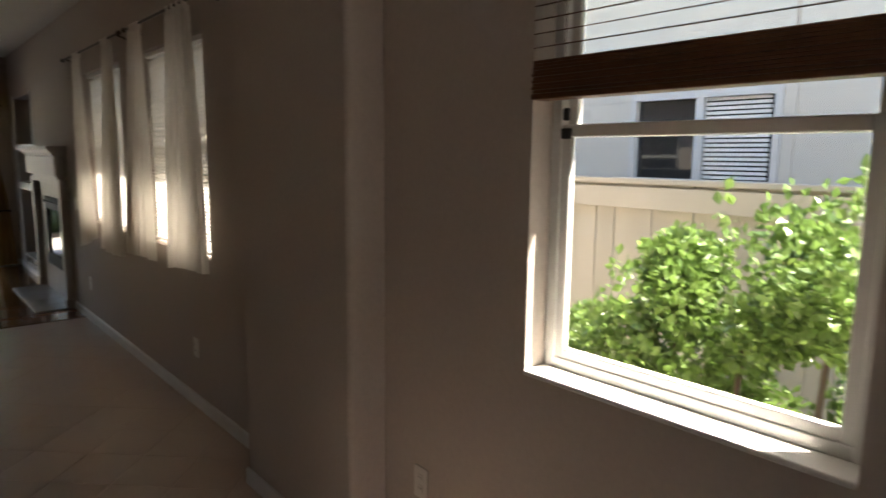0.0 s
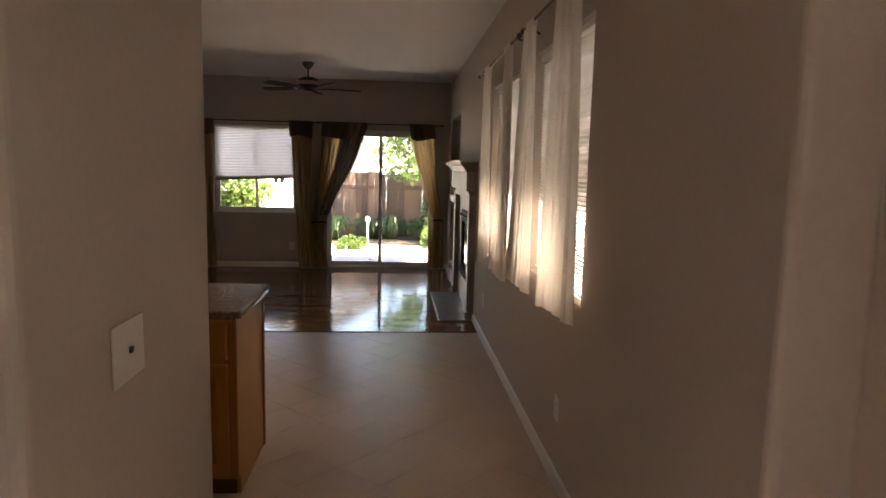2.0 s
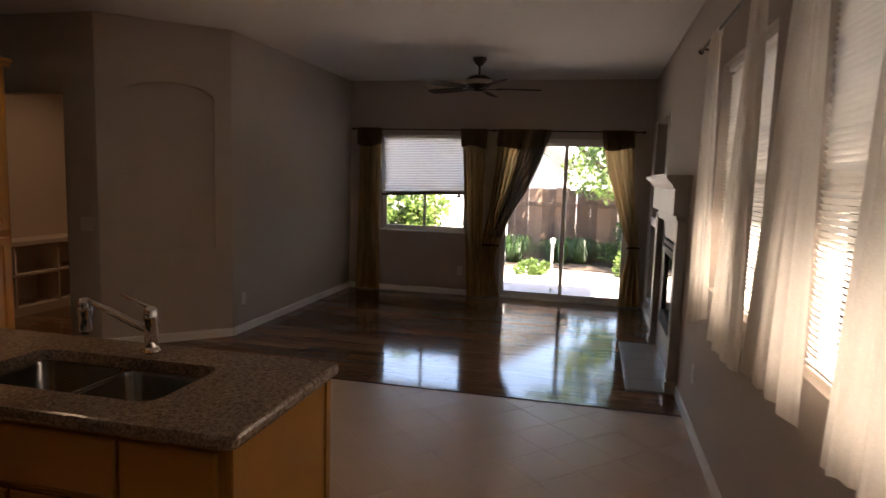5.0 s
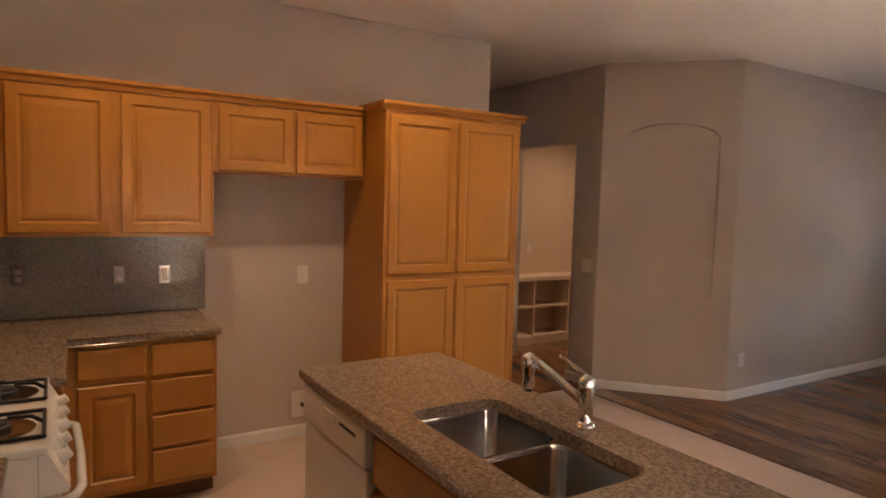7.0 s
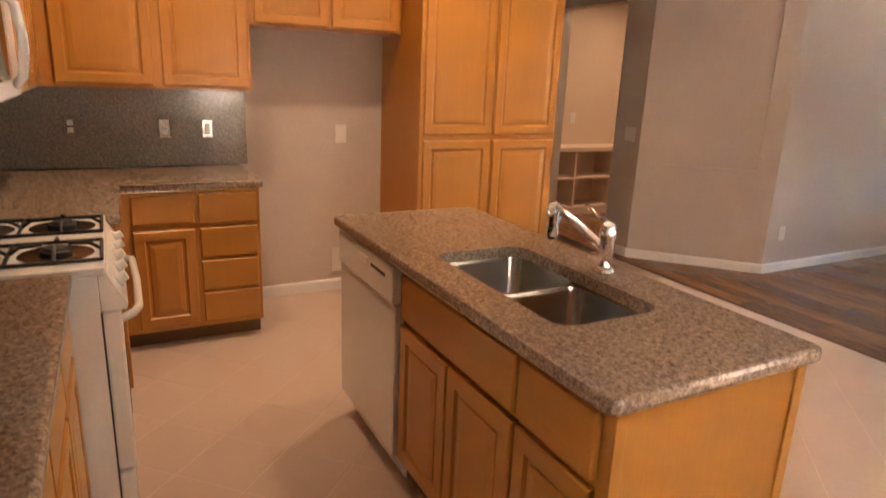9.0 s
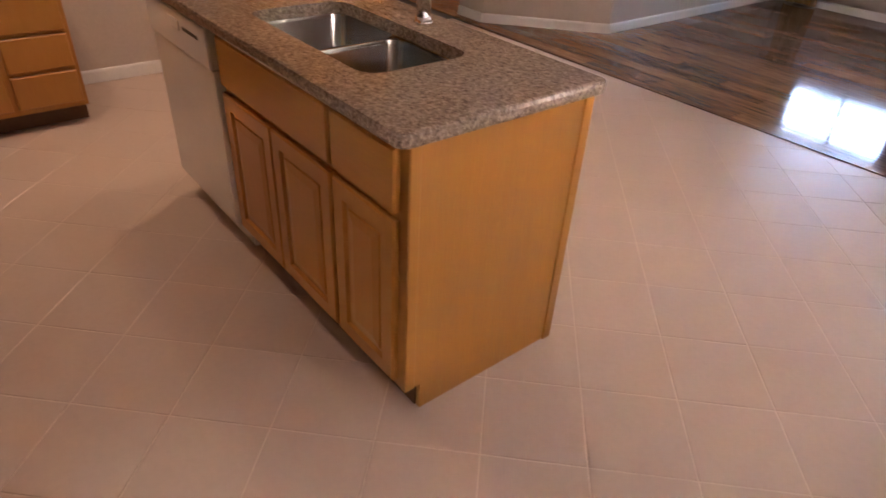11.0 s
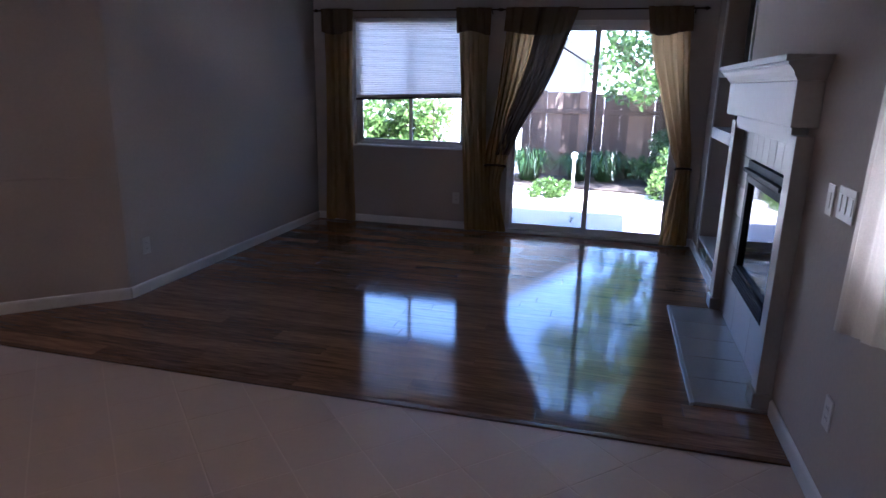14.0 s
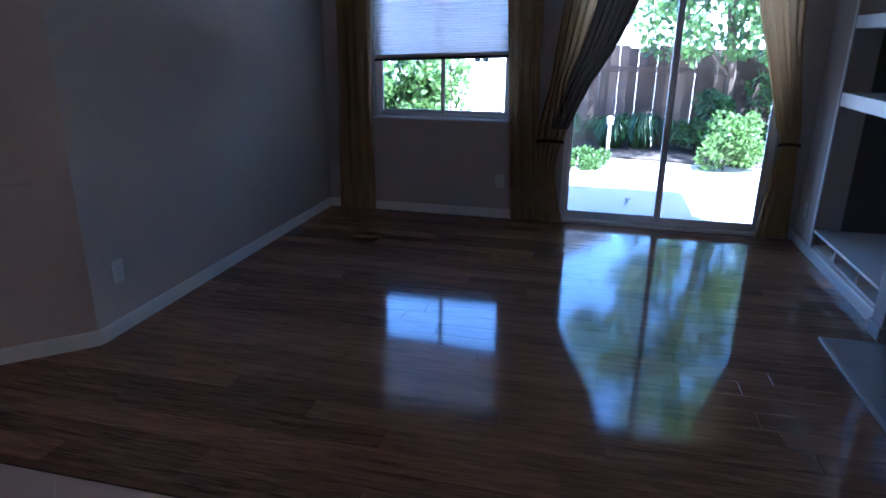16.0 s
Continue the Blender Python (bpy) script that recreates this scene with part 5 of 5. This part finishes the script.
# ---- study bookcase seen through the doorway ----
def bookcase():
    x0, x1, y0, y1 = -4.808, -4.50, 7.82, 9.9
    e = thing("bookcase", (-4.65, 8.9, 0), "low cream built-in bookcase with empty shelves", "bookcase")
    part("top", cube(x0, x1 + 0.02, y0, y1, 0.735, 0.785, 0.004), M_SHELF, e)
    part("shelf", cube(x0, x1, y0, y1, 0.42, 0.445, 0.002), M_SHELF, e)
    part("base", cube(x0, x1, y0, y1, 0.003, 0.10, 0.002), M_SHELF, e)
    part("back", cube(x0, x0 + 0.01, y0, y1, 0.10, 0.735), M_SHELF, e)
    for y in (y0 + 0.012, 8.32, 8.85, 9.38, y1 - 0.012):
        part("upright", cube(x0 + 0.01, x1 - 0.003, y - 0.011, y + 0.011, 0.10, 0.735), M_SHELF, e)


bookcase()


# ---- garden and neighbours ----
def leaf_cloud(blobs, count, size, seed, flatten=1.0):
    """Many small folded leaves spread through uneven clumps (centre, radii)."""
    rng = np.random.default_rng(seed)
    b = np.array([[*c, *r] for c, r in blobs], float)
    vol = b[:, 3] * b[:, 4] * b[:, 5]
    pick = rng.choice(len(b), count, p=vol / vol.sum())
    d = rng.normal(size=(count, 3))
    d /= np.linalg.norm(d, axis=1, keepdims=True)
    rad = rng.uniform(0.45, 1.08, (count, 1)) ** 0.6
    c = b[pick, :3] + d * rad * b[pick, 3:]
    along = d * 0.6 + rng.normal(size=(count, 3)) * 0.6 + (0, 0, 0.15)
    along /= np.linalg.norm(along, axis=1, keepdims=True)
    side = np.cross(along, rng.normal(size=(count, 3)))
    side /= np.linalg.norm(side, axis=1, keepdims=True)
    up = np.cross(along, side)
    s = size * rng.uniform(0.6, 1.3, (count, 1))
    w = s * 0.36
    vs = np.stack([c, c + along * s * 0.5 + side * w + up * s * 0.10, c + along * s, c + along * s * 0.5 - side * w + up * s * 0.10, c + along * s * 0.5], 1).reshape(-1, 3)
    base = np.arange(count)[:, None] * 5
    fs = np.concatenate([base + (0, 1, 4), base + (1, 2, 4), base + (2, 3, 4), base + (3, 0, 4)])
    me = bpy.data.meshes.new("leaves")
    me.from_pydata(vs.tolist(), [], fs.tolist())
    return me


def plant(name, at, blobs, count, size, seed, material, label, category, stems):
    e = thing(name, at, label, category)
    me = leaf_cloud(blobs, count, size, seed)
    me.materials.append(material)
    ob = new("leaves" if category == "bush" else "crown", me)
    ob.parent = e
    ob.matrix_parent_inverse = e.matrix_basis.inverted()
    ob["kind"] = "stuff"
    bm = None
    for pts, r in stems:
        bm = tube(pts, r, 7, bm)
    part("stems" if category == "bush" else "trunk", bm, M_BARK, e)
    return e


def sprigs(cx, y0, y1, n, seed):
    """Thin upright shoots standing out of a shrub, lower towards its far end."""
    rnd = random.Random(seed)
    out = []
    for k in range(n):
        y = y0 + (y1 - y0) * (k + rnd.random()) / n
        top = 1.36 - 0.8 * max(0.0, (y - 1.75) / 0.85) ** 1.3
        out.append(((cx + rnd.uniform(-0.3, 0.25), y, top + rnd.uniform(-0.22, 0.06)), (0.045, 0.045, rnd.uniform(0.13, 0.22))))
    return out


def clumps(cx, cy, z0, w, d, h, n, seed, r=0.3):
    rnd = random.Random(seed)
    out = []
    for _ in range(n):
        f = rnd.random()
        s = math.sqrt(max(0.05, 1 - (2 * f - 0.9) ** 2)) if f > 0.45 else 1.0
        out.append(((cx + rnd.uniform(-w, w) * s, cy + rnd.uniform(-d, d) * s, z0 + h * f), tuple(r * rnd.uniform(0.6, 1.1) for _ in range(3))))
    return out


GZ = -0.14
solo("ground", cube(-400, 400, -400, 400, GZ - 0.5, GZ), M_GRAVEL, "pale gravel and bare ground of the yards", "ground", kind=S)
solo("patio", cube(-4.2, 4.0, YF + WT + 0.001, 13.45, GZ, GZ + 0.05, 0.01), M_CONC, "pale grey concrete patio slab", "patio", kind=S)
solo("house_foundation", cube(-5.74, XR + WT, -2.66, YF + WT, GZ, -0.012), M_CONC, "concrete foundation slab under the house", "foundation", kind=S)
solo("planting_bed", prism([(-7, 16.9), (7, 16.9), (7, 15.5), (3.2, 15.2), (1.6, 15.35), (0.2, 15.6), (-1.5, 15.4), (-4, 15.7), (-7, 15.4)], GZ, GZ + 0.03), M_SOIL, "dark soil bed along the fence", "planting bed", kind=S)


def board_fence(name, axis, place, u0, u1, z0, z1, width, material, label, seed, cap, rails=()):
    e = thing(name, (place, (u0 + u1) / 2, z0) if axis == "x" else ((u0 + u1) / 2, place, z0), label, "fence")
    rnd = random.Random(seed)
    base = cube(-0.009, 0.009, 0.0, width - 0.0015, 0, z1 - z0, 0.002) if axis == "x" else cube(0.0, width - 0.0015, -0.009, 0.009, 0, z1 - z0, 0.002)
    me = mesh_of("board", base, material)
    if not cap:     # board on board, with no light between
        for v in me.vertices:
            v.co.x *= 1.015
    u = u0
    while u < u1:
        o = new("board", me)
        o.parent, o.matrix_parent_inverse = e, e.matrix_basis.inverted()
        off = rnd.uniform(-0.006, 0.006) if cap else rnd.uniform(-0.003, 0.003) + (0.013 if int(round((u - u0) / width)) % 2 else -0.011)
        zz = z0 + (0 if cap else rnd.uniform(-0.04, 0.02))
        o.matrix_basis = Matrix.Translation((place + off, u, zz) if axis == "x" else (u, place + off, zz)) @ Matrix.Rotation(radians(rnd.uniform(-0.2, 0.2)), 4, "X" if axis == "x" else "Y")
        u += width
    for z, h in rails:
        bm = cube(place - 0.05, place - 0.012, u0, u1, z, z + h, 0.004) if axis == "x" else cube(u0, u1, place - 0.05, place - 0.012, z, z + h, 0.004)
        part("rail", bm, material, e)
    if cap:
        bm = cube(place - 0.06, place + 0.05, u0, u1, z1, z1 + 0.035, 0.004) if axis == "x" else cube(u0, u1, place - 0.06, place + 0.05, z1, z1 + 0.035, 0.004)
        part("cap_rail", bm, material, e)


board_fence("side_fence", "x", 4.2, -2.5, 8.5, GZ, 1.41, 0.14, M_LFENCE, "beige painted board fence beside the house", 5, True, ((1.25, 0.14),))
board_fence("garden_fence", "y", 16.9, -0.62, 8.0, GZ, 1.42, 0.145, M_FENCE, "weathered brown board fence behind the garden", 6, False, ((1.02, 0.09), (0.15, 0.09)))


def neighbour_side():
    e = thing("neighbour_house", (8.0, 2.5, GZ), "beige stucco neighbouring house with a sliding window", "house")
    part("wall", wall("x", 6.0, 6.2, -6, 14, GZ, 5.0, ((2.9, 4.29, 1.33, 2.17),)), M_STUCCO, e)
    part("side_wall", cube(6.2, 12, -6, -5.8, GZ, 5.0), M_STUCCO, e)
    part("side_wall", cube(6.2, 12, 13.8, 14, GZ, 5.0), M_STUCCO, e)
    part("back_wall", cube(12, 12.2, -6, 14, GZ, 5.0), M_STUCCO, e)
    part("roof", cube(5.5, 12.6, -6.5, 14.5, 5.0, 5.15), M_ROOF, e)
    w = part("window", wall("x", 5.97, 6.06, 2.9, 4.29, 1.33, 2.17, ((2.96, 3.56, 1.39, 2.11), (3.63, 4.23, 1.39, 2.11))), M_NFRAME, e)
    part("pane", cube(6.04, 6.045, 2.96, 4.23, 1.39, 2.11), M_DARKGLASS, w)
    for k in range(18):
        z = 1.40 + k * 0.04
        part("blind_slat", cube(6.015, 6.03, 3.0, 3.55, z, z + 0.026), M_SLAT, w)
    part("trim", cube(5.985, 5.999, 2.8, 2.899, 1.23, 2.27), M_STUCCO, e)


neighbour_side()


def garden_house():
    e = thing("garden_house", (-1.27, 22, GZ), "sunlit white neighbouring house with a dark gabled roof", "house")
    yw, xa, xb, xm_, zt, za = 18.0, -3.0, 0.42, -1.27, 1.94, 2.95
    part("wall", wall("y", yw, yw + 0.2, xa, xb, GZ, zt, ((-2.07, -1.73, 1.05, 1.6),)), M_NHOUSE, e)
    part("side_wall", cube(xb - 0.2, xb, yw + 0.201, 26, GZ, zt), M_NHOUSE, e)
    part("side_wall", cube(xa, xa + 0.2, yw + 0.201, 26, GZ, zt), M_NHOUSE, e)
    bm = bmesh.new()
    tri = [(xa, zt + 0.001), (xb, zt + 0.001), (xm_, za)]
    a = [bm.verts.new((x, yw, z)) for x, z in tri]
    b = [bm.verts.new((x, 26.0, z)) for x, z in tri]
    bm.faces.new(a)
    bm.faces.new(b[::-1])
    for k in range(3):
        bm.faces.new((a[k], a[(k + 1) % 3], b[(k + 1) % 3], b[k]))
    part("gable", bm, M_NHOUSE, e)
    for s in (1, -1):
        bm = bmesh.new()
        pts = [(xm_, za + 0.02), (xm_ + s * 2.0, za + 0.02 - 1.18), (xm_ + s * 2.0, za + 0.22 - 1.18), (xm_, za + 0.22)]
        a = [bm.verts.new((x, yw - 0.35, z)) for x, z in pts]
        b = [bm.verts.new((x, 26.4, z)) for x, z in pts]
        bm.faces.new(a)
        bm.faces.new(b[::-1])
        for k in range(4):
            bm.faces.new((a[k], a[(k + 1) % 4], b[(k + 1) % 4], b[k]))
        part("roof", bm, M_ROOF, e)
    w = part("window", wall("y", yw + 0.02, yw + 0.08, -2.07, -1.73, 1.05, 1.6, ((-2.03, -1.92, 1.09, 1.56), (-1.88, -1.77, 1.09, 1.56))), M_VINYL, e)
    part("pane", cube(-2.03, -1.77, yw + 0.05, yw + 0.055, 1.09, 1.56), M_DARKGLASS, w)


garden_house()

# dining window bush
plant("bush", (3.0, 2.0, GZ), clumps(3.1, 2.65, 0.1, 0.35, 0.28, 0.62, 18, 21, 0.13) + clumps(3.08, 2.15, 0.1, 0.4, 0.3, 1.08, 32, 22, 0.14) + clumps(3.05, 1.6, 0.1, 0.4, 0.35, 1.2, 38, 24, 0.14) + clumps(3.0, 1.0, 0.1, 0.4, 0.4, 1.2, 38, 25, 0.14) + sprigs(3.05, 0.7, 2.6, 40, 26), 27000, 0.047, 23, M_LEAF, "leafy bright green shrub in full sun by the fence", "bush",
      [(((3.05 + 0.1 * k, 1.2 + 0.28 * k, GZ), (3.0, 1.25 + 0.3 * k, 0.5), (3.0 + 0.05 * k, 1.2 + 0.33 * k, 1.2 - 0.1 * k)), 0.012) for k in range(6)])
# shrubs and tree of the garden
plant("bush", (-2.1, 14.7, GZ), clumps(-2.4, 14.8, 0.1, 0.72, 0.5, 1.55, 44, 31, 0.3), 7500, 0.10, 32, M_LEAF, "leafy green shrub under the garden window", "bush",
      [(((-2.4 + 0.2 * k, 14.7, GZ), (-2.4 + 0.22 * k, 14.8, 0.5), (-2.5 + 0.25 * k, 14.8, 1.2)), 0.015) for k in range(4)])
plant("bush", (1.95, 14.9, GZ), clumps(2.0, 15.0, 0.0, 0.32, 0.3, 0.55, 16, 41, 0.17), 3000, 0.06, 42, M_LEAF, "round yellow-green garden shrub", "bush", [(((1.95, 15, GZ), (1.95, 15, 0.3)), 0.015)])
plant("bush", (0.1, 14.75, GZ), clumps(0.16, 14.7, -0.12, 0.26, 0.2, 0.16, 14, 43, 0.10), 2200, 0.045, 44, M_LEAF2, "low spreading garden plant in the gravel", "bush", [(((0.1, 14.8, GZ), (0.1, 14.8, 0.05)), 0.012)])
plant("bush", (1.75, 16.2, GZ), clumps(1.8, 16.2, 0.0, 0.35, 0.3, 0.75, 16, 45, 0.2), 2600, 0.07, 46, M_LEAF3, "dark green shrub against the fence", "bush", [(((1.75, 16.2, GZ), (1.75, 16.2, 0.4)), 0.02)])
plant("bush", (2.9, 16.0, GZ), clumps(3.0, 16.0, 0.0, 0.6, 0.4, 1.6, 30, 47, 0.3), 4200, 0.08, 48, M_LEAF2, "tall green shrub beside the fence", "bush", [(((2.9, 16.0, GZ), (2.9, 16.0, 0.9)), 0.02)])
plant("tree", (2.0, 16.4, GZ), clumps(2.25, 15.7, 1.4, 1.5, 0.95, 3.4, 150, 51, 0.28) + clumps(0.55, 15.7, 2.55, 0.45, 0.5, 1.6, 16, 53, 0.26), 15000, 0.10, 52, M_LEAF2, "broad-leaved garden tree with an uneven green crown", "tree",
      [(((2.15, 16.3, GZ), (2.1, 16.2, 1.0), (1.95, 16.0, 2.0), (1.8, 15.8, 3.2)), 0.07), (((2.1, 16.2, 1.0), (1.5, 15.9, 1.7), (0.9, 15.6, 2.2)), 0.035), (((2.0, 16.1, 1.4), (2.6, 16.0, 2.0), (3.0, 15.9, 2.9)), 0.035)])


def grass_clump(x, y, h, seed):
    rnd = random.Random(seed)
    e = thing("ornamental_grass", (x, y, GZ), "arching dark green clump of strap leaves", "plant", "grass clumps")
    bm = bmesh.new()
    for _ in range(260):
        a, l, w = rnd.uniform(0, 6.28), h * rnd.uniform(0.7, 1.1), 0.012
        out = rnd.uniform(0.08, 0.30)
        d, s = Vector((math.cos(a), math.sin(a), 0)), Vector((-math.sin(a), math.cos(a), 0))
        p = Vector((x, y, GZ)) + d * rnd.uniform(0, 0.16)
        pts = [p, p + d * out * 0.5 + Vector((0, 0, l * 0.5)), p + d * out + Vector((0, 0, l * 0.72)), p + d * out * 1.9 + Vector((0, 0, l * rnd.uniform(0.2, 0.6)))]
        rows = [(bm.verts.new(q - s * w * f), bm.verts.new(q + s * w * f)) for q, f in zip(pts, (1, 1, 0.7, 0.1))]
        for (a0, a1), (b0, b1) in zip(rows, rows[1:]):
            bm.faces.new((a0, a1, b1, b0))
    o = part("blades", bm, M_LEAF3, e)
    o["kind"] = "stuff"


for k, (x, y, h) in enumerate(((-0.35, 16.1, 0.75), (0.5, 16.4, 0.65), (0.95, 16.5, 0.7), (-1.1, 16.2, 0.7))):
    grass_clump(x, y, h, 60 + k)


def path_light():
    x, y = 0.45, 15.5
    e = thing("garden_post_light", (x, y, GZ), "white garden post with a small lamp head", "garden light")
    part("post", cyl((x, y, GZ), (x, y, 0.36), 0.025), M_VINYL, e)
    part("head", cyl((x, y, 0.36), (x, y, 0.43), 0.05, 0.045, 16, cyl((x, y, 0.43), (x, y, 0.47), 0.06, 0.02, 16)), M_VINYL, e)


path_light()
plant("bush", (0.62, 12.55, GZ + 0.05), (((0.62, 12.55, -0.05), (0.03, 0.03, 0.03)),), 14, 0.03, 71, M_LEAF3, "tiny dark weed in a patio joint", "bush", [(((0.62, 12.55, GZ + 0.05), (0.62, 12.55, -0.03)), 0.004)])


# ---- floor pieces ----
def clip(poly, axis, limit, keep_less):
    out = []
    for k in range(len(poly)):
        a, b = poly[k], poly[(k + 1) % len(poly)]
        ina, inb = ((p[axis] <= limit) == keep_less or p[axis] == limit for p in (a, b))
        if ina:
            out.append(a)
        if ina != inb:
            f = (limit - a[axis]) / (b[axis] - a[axis])
            out.append((a[0] + (b[0] - a[0]) * f, a[1] + (b[1] - a[1]) * f))
    return out


def tile_bm(poly, z1, bm=None, inset=0.002, drop=0.001):
    """A floor piece: a top face with a softened rim, and sides going down into the joint."""
    c = (sum(p[0] for p in poly) / len(poly), sum(p[1] for p in poly) / len(poly))
    made = bm or bmesh.new()
    hi = [made.verts.new((p[0] + (c[0] - p[0]) * inset / max(0.02, math.dist(p, c)) * 1.4, p[1] + (c[1] - p[1]) * inset / max(0.02, math.dist(p, c)) * 1.4, z1)) for p in poly]
    md = [made.verts.new((p[0], p[1], z1 - drop)) for p in poly]
    lo = [made.verts.new((p[0], p[1], z1 - 0.008)) for p in poly]
    made.faces.new(hi)
    for a, b in ((hi, md), (md, lo)):
        for k in range(len(poly)):
            made.faces.new((a[k], a[(k + 1) % len(poly)], b[(k + 1) % len(poly)], b[k]))
    return made


FX0, FX1, FY0, FY1 = XK, XR, -2.5, 7.525
floor_tile = solo("floor_1", cube(FX0 - 0.17, FX1, FY0, FY1, -0.0118, -0.0016), M_GROUT, "beige ceramic floor tiles laid diagonally", "floor", kind=S)
P1, P2 = 0.4215, 0.4225
rest = bmesh.new()
count, full = 0, {}
for i in range(-30, 30):
    for j in range(-30, 30):
        d0, s0 = 4.05 + i * P1, 4.72 + j * P2
        g = 0.0033
        poly = [((s - d) / 2, (s + d) / 2) for d, s in ((d0 + g, s0 + g), (d0 + g, s0 + P2 - g), (d0 + P1 - g, s0 + P2 - g), (d0 + P1 - g, s0 + g))]
        cen = ((s0 + P2 / 2 - d0 - P1 / 2) / 2, (s0 + P2 / 2 + d0 + P1 / 2) / 2)
        whole = all(FX0 < p[0] < FX1 and FY0 < p[1] < FY1 for p in poly)
        if not whole:
            for ax, lim, less in ((0, FX0, False), (0, FX1, True), (1, FY0, False), (1, FY1, True)):
                poly = clip(poly, ax, lim, less) if poly else poly
            if len(poly) < 3:
                continue
            area = abs(sum(a[0] * b[1] - b[0] * a[1] for a, b in zip(poly, poly[1:] + poly[:1]))) / 2
            if area < 0.0004:
                continue
        near = cen[0] > -1.3 and cen[1] > 2.3 and count < 295
        if not near:
            tile_bm(poly, 0.0, rest)
            continue
        count += 1
        if whole:
            if "tile" not in full:
                full["tile"] = mesh_of("tile", tile_bm([(p[0] - cen[0], p[1] - cen[1]) for p in poly], 0.0), M_TILE)
            o = new("tile", full["tile"])
            o.location = (*cen, 0)
        else:
            o = new("tile", mesh_of("tile", tile_bm(poly, 0.0), M_TILE))
        o.parent = floor_tile
o = part("further_tiles", rest, M_TILEREST, floor_tile)
o["kind"] = "stuff"

# laminate planks, laid across the living room
floor_wood = solo("floor_2", cube(-5.6, XR + 0.6, 7.53, YF, -0.012, -0.004), M_PLANKB, "glossy dark brown laminate planks", "floor", kind=S)
solo("floor_3", cube(-5.6, FX0 - 0.17, 5.14, 7.53, -0.012, -0.004), M_PLANKB, "dark laminate underlay in the hall", "floor", kind=S)
rnd = random.Random(77)
PW = 0.127
y = 7.568
while y < YF - 0.01:
    ye = min(y + PW, YF - 0.002)
    x = -5.55 - rnd.uniform(0, 1.2)
    while x < XR - 0.01:
        xe = x + 1.215
        a, b = max(x, -5.55), min(xe, XR - 0.002)
        if b - a > 0.02:
            me = mesh_of("plank", tile_bm([(a + 0.0006, y + 0.0006), (b - 0.0006, y + 0.0006), (b - 0.0006, ye - 0.0006), (a + 0.0006, ye - 0.0006)], 0.004, None, 0.0012, 0.0008), M_PLANK)
            o = new("plank", me)
            o.parent = floor_wood
        x = xe
    y = ye
hall = bmesh.new()
for k in range(19):
    for i in range(3):
        x0 = -5.55 + i * 0.86
        x1 = min(x0 + 0.858, XK - 0.005)
        if k * PW + 5.15 + PW < 7.53 and x1 > x0:
            tile_bm([(x0, 5.15 + k * PW + 0.0006), (x1, 5.15 + k * PW + 0.0006), (x1, 5.15 + (k + 1) * PW - 0.0006), (x0, 5.15 + (k + 1) * PW - 0.0006)], 0.004, hall, 0.0012, 0.0008)
o = solo("floor_4", hall, M_PLANK, "glossy dark brown laminate planks in the hall", "floor", kind=S)
